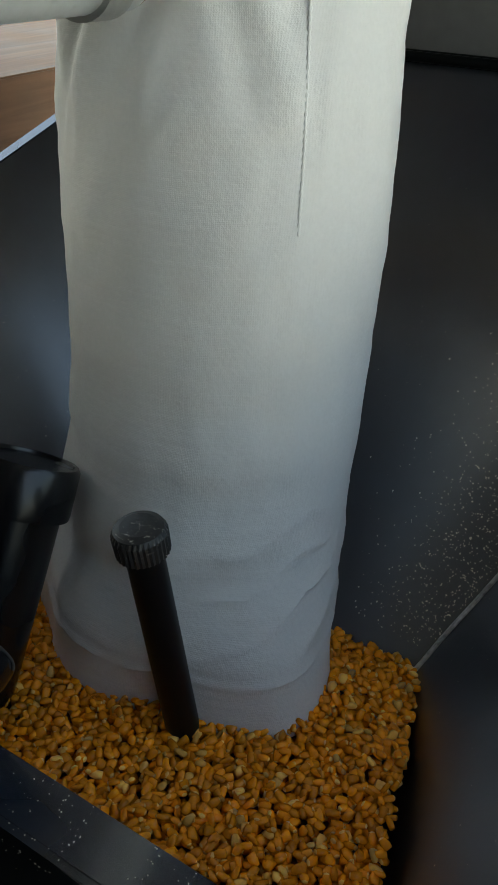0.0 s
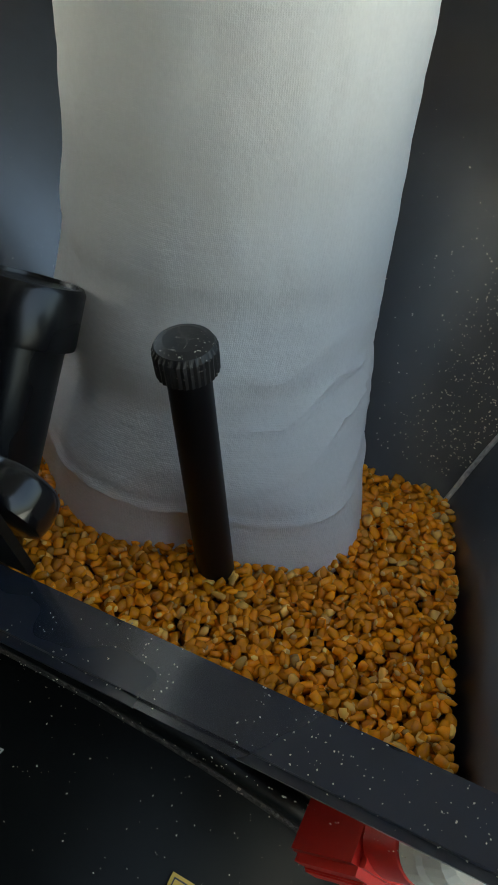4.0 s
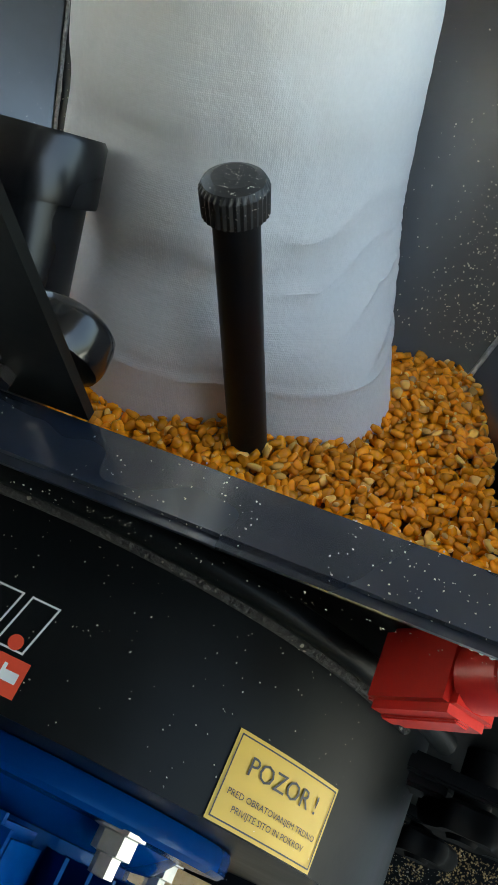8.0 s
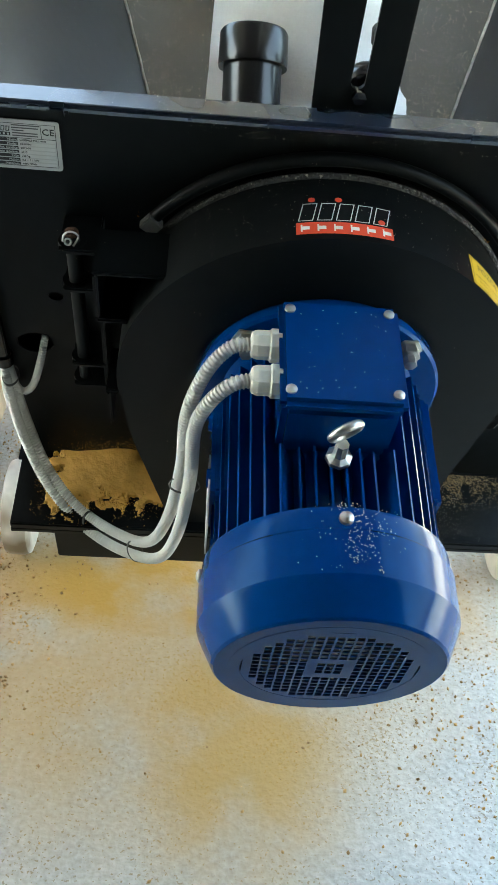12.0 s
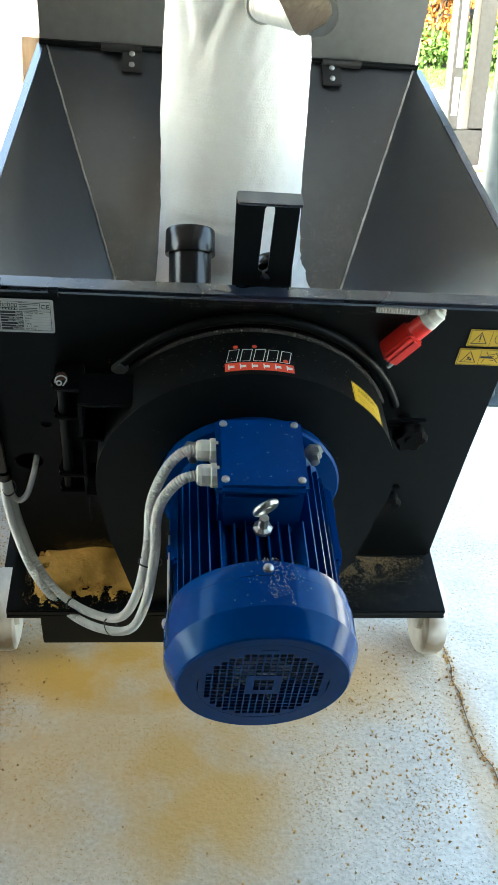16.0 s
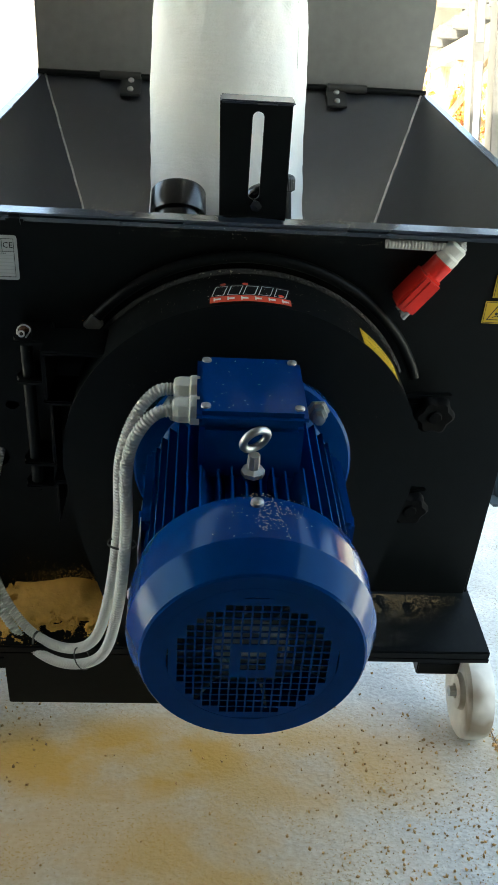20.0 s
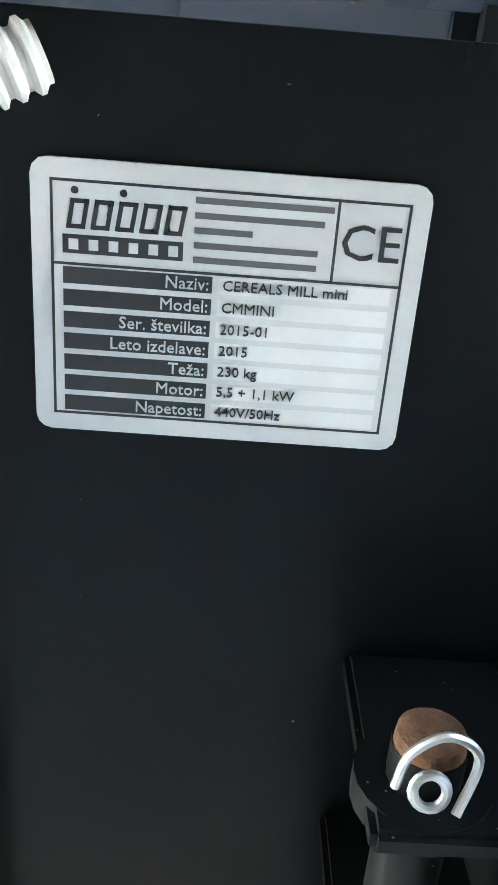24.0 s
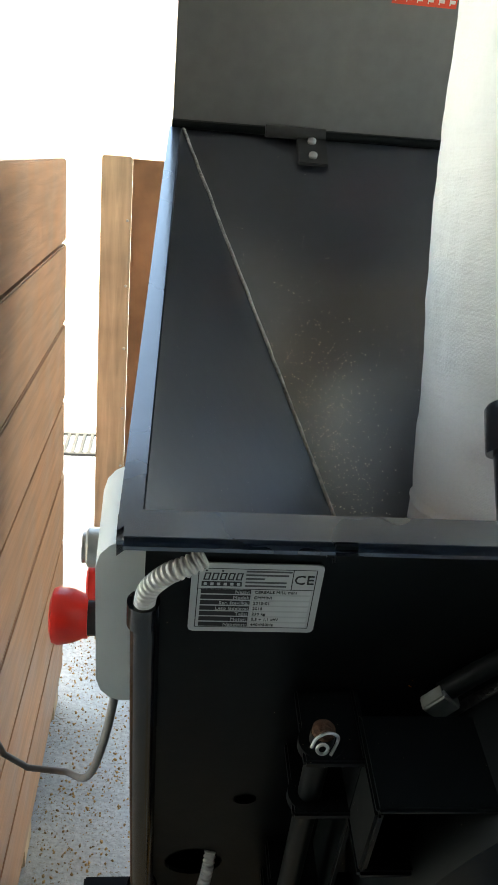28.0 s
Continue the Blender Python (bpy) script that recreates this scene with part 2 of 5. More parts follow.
def lathe(profile, seg=32, m=None, bm=None, closed=False):
    """Turns (radius, height) pairs round the z axis."""
    bm = bm or bmesh.new()
    rings = []
    for r, h in profile:
        if r < 1e-6:
            rings.append([bm.verts.new((0, 0, h))])
        else:
            rings.append([bm.verts.new((r * math.cos(2 * math.pi * k / seg), r * math.sin(2 * math.pi * k / seg), h)) for k in range(seg)])
    pairs = list(zip(rings, rings[1:])) + ([(rings[-1], rings[0])] if closed else [])
    for a, b in pairs:
        for k in range(seg):
            j = (k + 1) % seg
            q = [a[k % len(a)], a[j % len(a)], b[j % len(b)], b[k % len(b)]]
            q = list(dict.fromkeys(q))
            if len(q) > 2:
                bm.faces.new(q)
    if not closed:
        for ring in (rings[0], rings[-1]):
            if len(ring) > 2:
                bm.faces.new(ring)
    if m:
        bmesh.ops.transform(bm, matrix=m, verts=[v for ring in rings for v in ring])
    return bm


def along(p, q):
    """A pose whose z axis runs from p towards q."""
    return Matrix.Translation(p) @ (Vector(q) - Vector(p)).to_track_quat("Z", "Y").to_matrix().to_4x4()


def rod(p, q, r, seg=16, bm=None, r2=None):
    d = (Vector(q) - Vector(p)).length
    return lathe([(r, 0), (r2 if r2 else r, d)], seg, along(p, q), bm)


def smooth_path(points, n=8):
    """A Catmull-Rom line through the points."""
    P = [Vector(p) for p in points]
    P = [2 * P[0] - P[1]] + P + [2 * P[-1] - P[-2]]
    out = []
    for i in range(1, len(P) - 2):
        for k in range(n):
            t = k / n
            a, b, c, d = P[i - 1 : i + 3]
            out.append(0.5 * (2 * b + (c - a) * t + (2 * a - 5 * b + 4 * c - d) * t * t + (3 * b - a - 3 * c + d) * t ** 3))
    return out + [P[-2]]


def hose(points, r, pitch=0.0, depth=0.0, seg=10, bm=None, n=8):
    """A round hose along a line; pitch and depth give it rings."""
    bm = bm or bmesh.new()
    line = smooth_path(points, n)
    length = [0.0]
    for a, b in zip(line, line[1:]):
        length.append(length[-1] + (b - a).length)
    total = length[-1]
    count = max(2, int(total / (pitch / 4))) if pitch else len(line)
    prev, up = None, Vector((0.3, 0.2, 1)).normalized()
    k = 0
    for i in range(count + 1):
        s = total * i / count
        while k < len(length) - 2 and length[k + 1] < s:
            k += 1
        f = (s - length[k]) / max(length[k + 1] - length[k], 1e-9)
        c = line[k].lerp(line[k + 1], f)
        d = (line[min(k + 1, len(line) - 1)] - line[k]).normalized()
        a = d.cross(up).normalized()
        e = a.cross(d).normalized()
        up = e
        rr = r - (depth if pitch and i % 4 in (0, 3) else 0)
        ring = [bm.verts.new(c + rr * (math.cos(2 * math.pi * j / seg) * a + math.sin(2 * math.pi * j / seg) * e)) for j in range(seg)]
        if prev:
            for j in range(seg):
                bm.faces.new((prev[j], prev[(j + 1) % seg], ring[(j + 1) % seg], ring[j]))
        else:
            bm.faces.new(ring)
        prev = ring
    bm.faces.new(prev)
    return bm


def letters(name, text, size, m, material, parent=None, align="CENTER", depth=0.0004, bold=0.0):
    c = bpy.data.curves.new(name, "FONT")
    c.body, c.size, c.align_x, c.align_y, c.extrude, c.offset = text, size, align, "CENTER", depth, bold
    c.resolution_u = 2
    ob = bpy.data.objects.new(name, c)
    me = bpy.data.meshes.new_from_object(ob)
    bpy.data.objects.remove(ob)
    me.transform(m)
    me.materials.append(material)
    ob = new(name, me)
    if parent:
        ob.parent = parent
    return ob

# ---- ground and shed ----
def floor_material():
    """Concrete with broom-worn patches, and a drift of yellow meal under the mill."""
    m = mat("meal_dusted_concrete", (0.47, 0.495, 0.485), 0.80, vary=0.34, bump=0.36, grain=85, big=5, spots=(0.27, 0.25, 0.21), spot_scale=150, spot_cut=0.645)
    n, l = m.node_tree.nodes, m.node_tree.links
    b = n["Principled BSDF"]
    col = b.inputs["Base Color"].links[0].from_socket
    geo = n.new("ShaderNodeNewGeometry")
    wob = n.new("ShaderNodeTexNoise")
    wob.inputs["Scale"].default_value, wob.inputs["Detail"].default_value = 5, 7
    l.new(geo.outputs["Position"], wob.inputs["Vector"])
    total = None
    for cx, cy, rx, ry, gain in ((-0.06, -0.04, 0.32, 0.42, 0.88), (-0.22, 0.34, 0.62, 0.24, 1.0), (0.10, 0.32, 0.6, 0.28, 0.85), (-0.30, 0.16, 0.85, 0.60, 0.72), (-0.75, 0.5, 0.3, 0.7, 0.5), (0.64, 0.1, 0.07, 0.8, 0.45)):
        sub, sc, ln = n.new("ShaderNodeVectorMath"), n.new("ShaderNodeVectorMath"), n.new("ShaderNodeVectorMath")
        sub.operation, sc.operation, ln.operation = "SUBTRACT", "MULTIPLY", "LENGTH"
        sub.inputs[1].default_value, sc.inputs[1].default_value = (cx, cy, 0), (1 / rx, 1 / ry, 0)
        l.new(geo.outputs["Position"], sub.inputs[0])
        l.new(sub.outputs[0], sc.inputs[0])
        l.new(sc.outputs[0], ln.inputs[0])
        mr = n.new("ShaderNodeMapRange")
        mr.interpolation_type = "SMOOTHSTEP"
        mr.inputs[1].default_value, mr.inputs[2].default_value = 0.30, 1.3
        mr.inputs[3].default_value, mr.inputs[4].default_value = gain, 0
        l.new(ln.outputs["Value"], mr.inputs[0])
        if total is None:
            total = mr.outputs[0]
        else:
            mxx = n.new("ShaderNodeMath")
            mxx.operation = "MAXIMUM"
            l.new(total, mxx.inputs[0])
            l.new(mr.outputs[0], mxx.inputs[1])
            total = mxx.outputs[0]
    mul = n.new("ShaderNodeMath")
    mul.operation = "MULTIPLY"
    l.new(total, mul.inputs[0])
    wr = n.new("ShaderNodeMapRange")
    wr.inputs[1].default_value, wr.inputs[2].default_value = 0.02, 0.52
    l.new(wob.outputs[0], wr.inputs[0])
    l.new(wr.outputs[0], mul.inputs[1])
    mx = n.new("ShaderNodeMix")
    mx.data_type = "RGBA"
    l.new(mul.outputs[0], mx.inputs[0])
    l.new(col, mx.inputs[6])
    mx.inputs[7].default_value = (0.41, 0.235, 0.042, 1)
    l.new(mx.outputs[2], b.inputs["Base Color"])
    # trowel ridges under the fine grit
    rdg = n.new("ShaderNodeTexNoise")
    rdg.inputs["Scale"].default_value, rdg.inputs["Detail"].default_value, rdg.inputs["Distortion"].default_value = 9, 3, 0.6
    l.new(geo.outputs["Position"], rdg.inputs["Vector"])
    b2 = n.new("ShaderNodeBump")
    b2.inputs["Strength"].default_value, b2.inputs["Distance"].default_value = 0.13, 0.03
    l.new(rdg.outputs[0], b2.inputs["Height"])
    l.new(b2.outputs[0], n["Bump"].inputs["Normal"])
    return m


bm = bmesh.new()
bmesh.ops.create_grid(bm, x_segments=4, y_segments=4, size=150)
ground = tagged(part("ground", bm, floor_material()), "worn grey concrete floor dusted with yellow meal", "floor", kind="structure")
shed = thing("shed", label="open timber shed roof over the concrete floor, with added unseen walls", category="shed", kind="structure")
# roof slabs out of view; edges set by how they shade mill and prop
part("ceiling", block(-3.4, 1.70, -6.0, 1.45, 3.1, 3.2), ROOF, shed)
part("eave", block(0.55, 1.70, 1.451, 2.6, 3.1, 3.2), ROOF, shed)
# unseen walls, added to block light from the front and sides
part("wall", block(-3.4, 1.06, -6.15, -6.0, 0, 3.1), ROOF, shed)
part("wall", block(-3.5, -3.4, -6.0, -1.0, 0, 3.1), ROOF, shed)
part("wall", block(1.061, 1.16, -6.15, -0.9, 0, 3.2), ROOF, shed)
crack = bmesh.new()
rnd = random.Random(4)
JOINT = [(0.66 + rnd.uniform(-0.012, 0.012), 0.75 - 0.05 * k) for k in range(30)]
for (xa, ya), (xb, yb) in zip(JOINT, JOINT[1:]):
    w1, w2 = rnd.uniform(0.0004, 0.0030), rnd.uniform(0.0004, 0.0030)
    crack.faces.new([crack.verts.new(p) for p in ((xa - w1, ya, 0.004), (xa + w1, ya, 0.004), (xb + w2, yb, 0.004), (xb - w2, yb, 0.004))])
tagged(part("joint", crack, mat("joint_dirt", (0.10, 0.07, 0.045), 0.9, vary=0.4), ground), "dark open joint")

# ---- mill body ----
mill = thing("cereal_mill", MACHINE, "black steel cereal mill with open hopper, on white wheels", "mill")


def holed_plate(outline, holes, a, b):
    """A plate in the x-z plane with round or long holes through it, from depth a to b."""
    bm = bmesh.new()
    rings = [outline] + holes
    edges = []
    for ring in rings:
        vs = [bm.verts.new((x, a, z)) for x, z in ring]
        edges += [bm.edges.new((vs[i], vs[(i + 1) % len(vs)])) for i in range(len(vs))]
    bmesh.ops.triangle_fill(bm, use_beauty=True, use_dissolve=False, edges=edges)
    r = bmesh.ops.extrude_face_region(bm, geom=bm.faces[:])
    bmesh.ops.translate(bm, vec=(0, b - a, 0), verts=[v for v in r["geom"] if isinstance(v, bmesh.types.BMVert)])
    return bm


def circle(cx, cz, r, n=20, sx=1.0):
    return [(cx + sx * r * math.cos(2 * math.pi * k / n), cz + r * math.sin(2 * math.pi * k / n)) for k in range(n)]


part("front_panel", holed_plate([(-0.485, -0.75), (0.475, -0.75), (0.485, -0.006), (-0.487, -0.006)],
     [circle(-0.386, -0.34, 0.0085, sx=1.3), circle(-0.428, -0.447, 0.023, sx=1.25)], 0.0, 0.004), BLACK, mill)
part("inner_panel", block(-0.47, -0.26, 0.05, 0.054, -0.745, -0.29), BLACK, mill)
DR, DW = 0.284, -0.36
drum = [(DR * math.cos(a), DW + DR * math.sin(a)) for a in [math.pi * (k / 48 * 1.1 - 0.08) for k in range(49)]]
drum += [(-0.262, -0.52), (-0.203, -0.755), (0.14, -0.755), (0.207, -0.685), (0.25, -0.60)]
part("mill_casing", prism(drum, -0.135, -0.001), BLACK, mill, bevel=0.003, smooth=True)
ring = [(0.308 * math.cos(a), -0.016, DW + 0.308 * math.sin(a)) for a in [radians(d) for d in range(141, 16, -5)]]
part("gasket", hose(ring, 0.009, n=2), BLACK, mill, "black rubber gasket", smooth=True)
clipp = block(-0.012, 0.012, -0.01, 0.004, -0.012, 0.012, m=pose(ring[0][0] - 0.002, -0.018, ring[0][2] - 0.006, 0, -50, 0))
part("gasket_clip", clipp, STEEL, mill, "bright steel clip", bevel=0.002)
part("casing_lip", hose([((DR + 0.002) * math.cos(a), -0.020, DW + (DR + 0.002) * math.sin(a)) for a in [radians(d) for d in range(150, 20, -5)]], 0.0045, n=2), WELD, mill, "dusty grey weld seam", smooth=True)


def sheet(name, quad, material, thick):
    b = bmesh.new()
    vs = [b.verts.new(p) for p in quad]
    f = b.faces.new(vs)
    nrm = (vs[1].co - vs[0].co).cross(vs[2].co - vs[0].co).normalized() * thick
    r = bmesh.ops.extrude_face_region(b, geom=[f])
    bmesh.ops.translate(b, vec=nrm, verts=[v for v in r["geom"] if isinstance(v, bmesh.types.BMVert)])
    return part(name, b, material, mill)


VL, VR = -0.149, 0.094
sheet("hopper_back_wall", [(-0.466, 0.965, 0), (0.466, 0.965, 0), (VR, 0.002, -0.447), (VL, 0.002, -0.447)], HOPPER, 0.003)
sheet("hopper_side_wall", [(0.491, 0.006, 0), (0.463, 0.966, 0.0), (VR, 0.006, -0.4445)], HOPPER, 0.003)
sheet("hopper_side_wall", [(-0.491, 0.006, 0), (-0.463, 0.966, 0.0), (VL, 0.006, -0.4445)], HOPPER, -0.003)
# weld beads down the two valleys
rnd = random.Random(11)
for s, end in ((-1, VL), (1, VR)):
    wp = []
    for k in range(60):
        f = k / 59
        p = Vector((s * 0.458, 0.966, 0.0)).lerp(Vector((end, 0.006, -0.4405)), f)
        wp.append(p + Vector((rnd.uniform(-0.0006, 0.0006), 0, 0.0030 + rnd.uniform(-0.0005, 0.0005))))
    part("weld_bead", hose(wp, 0.0025, seg=6, n=2), BEAD, mill, "rough grey weld bead", smooth=True)
for s in (-1, 1):
    part("outer_side_panel", prism([(0.004, -0.024), (0.962, -0.024), (0.962, -0.05), (0.42, -0.75), (0.004, -0.75)], s * 0.478, s * 0.482, "x"), BLACK, mill)
    b = bmesh.new()
    lo = [(s * 0.507, -0.02), (s * 0.480, 0.968), (s * 0.463, 0.968), (s * 0.490, -0.0)]
    part("side_rim", prism(lo, -0.02, 0.003, "z"), RIMPAINT, mill, bevel=0.003)
part("front_rim", block(-0.507, 0.507, -0.032, 0.006, -0.008, 0.005), RIMPAINT, mill, bevel=0.005, smooth=True)
part("rim_notch", block(-0.362, -0.336, -0.0345, -0.018, -0.013, 0.0035), BLACK, mill, bevel=0.005, smooth=True)
part("rear_panel", block(-0.476, 0.470, 0.9695, 0.973, -0.06, 0.0135), BLACK, mill)
ledge = part("base_ledge", block(-0.486, 0.492, -0.155, 0.06, -0.775, -0.757), BLACK, mill, bevel=0.003)
part("ledge_lip", block(-0.486, 0.492, -0.155, -0.150, -0.783, -0.775), BLACK, mill)
part("under_frame", block(-0.40, 0.40, -0.05, 0.42, -0.86, -0.78), BLACK, mill)
part("skirt_plate", block(-0.427, 0.06, -0.100, -0.094, -0.975, -0.776), BLACK, mill, bevel=0.002)
for x in (-0.45, 0.47):
    s = 1 if x > 0 else -1
    part("axle_beam", block(min(x, s * 0.572), max(x, s * 0.572), 0.13, 0.34, -1.135, -1.097), BLACK, mill, bevel=0.003)
    part("axle_bracket", block(x - 0.012, x + 0.012, 0.30, 0.34, -1.097, -0.50), BLACK, mill, bevel=0.003)
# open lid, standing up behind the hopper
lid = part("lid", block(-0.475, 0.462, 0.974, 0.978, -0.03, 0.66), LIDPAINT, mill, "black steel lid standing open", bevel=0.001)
part("lid_edge", rod((-0.475, 0.967, 0.007), (0.462, 0.967, 0.007), 0.0065), BLACK, lid)
for hx in (-0.251, 0.244):
    hinge_m = pose(hx, 0.957, 0.000, 24.8, 0, 0)
    hg = part("hinge", block(-0.024, 0.024, -0.062, 0.008, 0.002, 0.008, m=hinge_m), PLATE, mill, bevel=0.0015)
    s = -1 if hx < 0 else 1
    part("knuckle", rod((hx + s * 0.075, 0.957, 0.010), (hx - s * 0.022, 0.957, 0.010), 0.0100), PLATE, hg, smooth=True)
    for dy in (-0.012, -0.045):
        part("bolt", lathe([(0.0072, 0.008), (0.007, 0.012), (0.0038, 0.0145), (0, 0.015)], 10, hinge_m @ pose(0, dy, 0)), STEEL, hg, smooth=True)
# wheels
for x, y in ((-0.560, 0.47), (0.604, 0.452)):
    wheel = thing("wheel_mount", pose(x, y, 0.112, 0, 90, 0))
    wheel.parent, wheel.matrix_parent_inverse = mill, MACHINE.inverted()
    wheel.name = "wheel"
    part("tyre", lathe([(0.045, -0.022), (0.095, -0.030), (0.108, -0.026), (0.112, -0.015), (0.112, 0.015), (0.108, 0.026), (0.095, 0.030), (0.045, 0.022)], 40, closed=True), WHITE, wheel, "scuffed white nylon tyre", smooth=True)
    part("hub", lathe([(0.018, -0.036), (0.04, -0.034), (0.046, -0.018), (0.046, 0.018), (0.04, 0.034), (0.018, 0.036)], 24, closed=True), WHITE, wheel, smooth=True)
    part("axle_nut", lathe([(0.014, -0.05), (0.014, 0.05)], 6), STEEL, wheel)
# swing-door hinge of the casing
HX = -0.343
part("hinge_pin", rod((HX, -0.05, -0.172), (HX, -0.05, -0.475), 0.010), BLACK, mill, smooth=True)
part("pin_head", lathe([(0.0095, 0), (0.0090, 0.004), (0.007, 0.0055), (0, 0.006)], 28, pose(HX, -0.05, -0.172)), mat("rusty_steel", (0.07, 0.03, 0.012), 0.85, metal=0.2, bump=0.5, grain=160, vary=0.6), mill, "rusty pin head", smooth=True)
for w in (-0.187, -0.257, -0.414, -0.462):
    part("hinge_lug", block(HX - 0.016, -0.306, -0.070, 0.0, w - 0.004, w + 0.004), BLACK, mill, bevel=0.002)
    part("lug_eye", lathe([(0.0105, w - 0.0045), (0.0185, w - 0.0045), (0.0185, w + 0.0045), (0.0105, w + 0.0045)], 24, pose(HX, -0.05, 0), closed=True), BLACK, mill, smooth=True)
part("hinge_plate", block(-0.312, -0.306, -0.068, 0.0, -0.47, -0.18), BLACK, mill, bevel=0.002)
# two channel arms from the hinge to the casing
for u0, u1, w0, w1 in ((-0.311, -0.200, -0.183, -0.176), (-0.311, -0.304, -0.262, -0.183), (-0.311, -0.262, -0.270, -0.262),
                       (-0.304, -0.250, -0.420, -0.413), (-0.304, -0.297, -0.500, -0.420)):
    part("hinge_arm", block(u0, u1, -0.115, -0.03, w0, w1), BLACK, mill, bevel=0.0025)
clip_line = [(HX - 0.014, -0.062, -0.178), (HX - 0.011, -0.062, -0.164), (HX - 0.001, -0.061, -0.157), (HX + 0.009, -0.060, -0.161), (HX + 0.013, -0.060, -0.170), (HX + 0.005, -0.068, -0.181)]
part("spring_clip", hose([(HX + 0.75 * (x - HX), y, -0.166 + 0.75 * (z + 0.166)) for x, y, z in clip_line], 0.0013, seg=8), STEEL, mill, "bright spring clip", smooth=True)
part("clip_eye", lathe([(0.0042 + 0.0014 * math.cos(a), 0.0014 * math.sin(a)) for a in [2 * math.pi * k / 8 for k in range(8)]], 16, pose(HX - 0.003, -0.066, -0.172, 70, 0, 0), closed=True), STEEL, mill, smooth=True)
# clamp knobs at the other side of the casing
for u, w in ((0.322, -0.300), (0.312, -0.497)):
    kn = bmesh.new()
    rows = []
    for r, d in ((0.010, -0.066), (0.012, -0.0625), (0.026, -0.064), (0.031, -0.060), (0.033, -0.053), (0.031, -0.046), (0.024, -0.042), (0.014, -0.040), (0.014, 0.0)):
        lobe = 0.0030 if r > 0.02 else 0.0
        rows.append([kn.verts.new((u + (r + lobe * math.cos(6 * a)) * math.cos(a), d, w + (r + lobe * math.cos(6 * a)) * math.sin(a))) for a in [2 * math.pi * k / 48 for k in range(48)]])
    for a, b in zip(rows, rows[1:]):
        for k in range(48):
            kn.faces.new((a[k], a[(k + 1) % 48], b[(k + 1) % 48], b[k]))
    kn.faces.new(rows[0])
    part("clamp_knob", kn, RUBBER, mill, "black lobed clamp knob", smooth=True)
    part("clamp_bar", block(u - 0.075, u + 0.030, -0.038, -0.026, w + 0.020, w + 0.030), BLACK, mill, bevel=0.002)
    part("clamp_bar", block(u - 0.075, u - 0.020, -0.046, -0.020, w - 0.012, w + 0.019), BLACK, mill, bevel=0.003)
# slotted bracket on the front rim
LEAN = pose(0.0, 0.010, 0.0, 0, 0, 0)
slot = [(0.0 + 0.0085 * math.cos(a), 0.148 + 0.0085 * math.sin(a)) for a in [math.pi * k / 8 for k in range(9)]] + [(-0.0085 + 0.0085 * (1 - math.cos(a)), 0.038 - 0.0085 * math.sin(a)) for a in [math.pi * k / 8 for k in range(9)]]
bb = holed_plate([(-0.050, 0.0), (0.050, 0.0), (0.048, 0.172), (-0.056, 0.172)], [slot], -0.003, 0.003)
bmesh.ops.transform(bb, matrix=LEAN, verts=bb.verts)
bracket = part("slotted_bracket", bb, BLACK, mill, "black slotted steel bracket")
part("bracket_flange", block(-0.056, 0.048, -0.036, 0.003, 0.1725, 0.1775, m=LEAN @ pose(0, 0, 0, 0, 0, 0)), RIMPAINT, bracket, bevel=0.002)
knob = part("bracket_knob", lathe([(0.0, 0.0), (0.024, 0.0), (0.0285, 0.002), (0.0300, 0.006), (0.0305, 0.010), (0.0300, 0.020), (0.0285, 0.025), (0.025, 0.028), (0.020, 0.0295), (0.0, 0.030)], 48, pose(0.016, 0.026, 0.012, -84, 0, 0)), PLASTIC, mill, "black plastic lever knob", smooth=True)
bmesh_bolt = lathe([(0.009, 0), (0.009, 0.012), (0, 0.013)], 6, pose(0.004, 0.012, 0.022, 90, 0, 0))
part("bracket_bolt", bmesh_bolt, PLASTIC, mill)

# ---- motor ----
MOTOR = MACHINE @ pose(0, 0, -0.345, 90, 0, 0)
motor = thing("electric_motor", MOTOR, "blue enamelled electric motor flanged to the mill casing", "motor")
part("flange", lathe([(0.10, 0.136), (0.170, 0.136), (0.172, 0.140), (0.172, 0.152), (0.168, 0.156), (0.135, 0.158), (0.12, 0.175), (0.10, 0.178)], 64), BLUE, motor, smooth=True)
part("housing", lathe([(0.104, 0.150), (0.104, 0.455)], 48), BLUE, motor, smooth=True)
for k in range(44):
    a = 360 * k / 44 + 4
    if 68 < a % 360 < 112:
        r1, y1 = 0.128, 0.425
    else:
        r1, y1 = 0.143, 0.430
    if 55 < a % 360 < 125 and y1:
        fin = block(0.100, r1, -0.0014, 0.0014, 0.335, 0.445, m=pose(0, 0, 0, 0, 0, a))
    else:
        fin = block(0.100, r1, -0.0014, 0.0014, 0.185, 0.445, m=pose(0, 0, 0, 0, 0, a))
    part("fin", fin, BLUE, motor)
cowl = part("fan_cowl", lathe([(0.146, 0.425), (0.1500, 0.425), (0.1515, 0.432), (0.1515, 0.452), (0.155, 0.456), (0.155, 0.508), (0.153, 0.514), (0.137, 0.549), (0.134, 0.552), (0.117, 0.552), (0.115, 0.549), (0.117, 0.544), (0.13, 0.538), (0.148, 0.508), (0.148, 0.44)], 72, closed=True), BLUE, motor, smooth=0.3)
gr = bmesh.new()
GR, P = 0.117, 0.0108
HOLE = 0.0084
def is_hole(k, j):
    far = math.hypot((abs(k) + 0.5) * P, (abs(j) + 0.5) * P)
    return far < 0.102 and max(abs(k), abs(j)) != 2
lines = sorted([k * P + d * HOLE / 2 for k in range(-9, 10) for d in (-1, 1)])
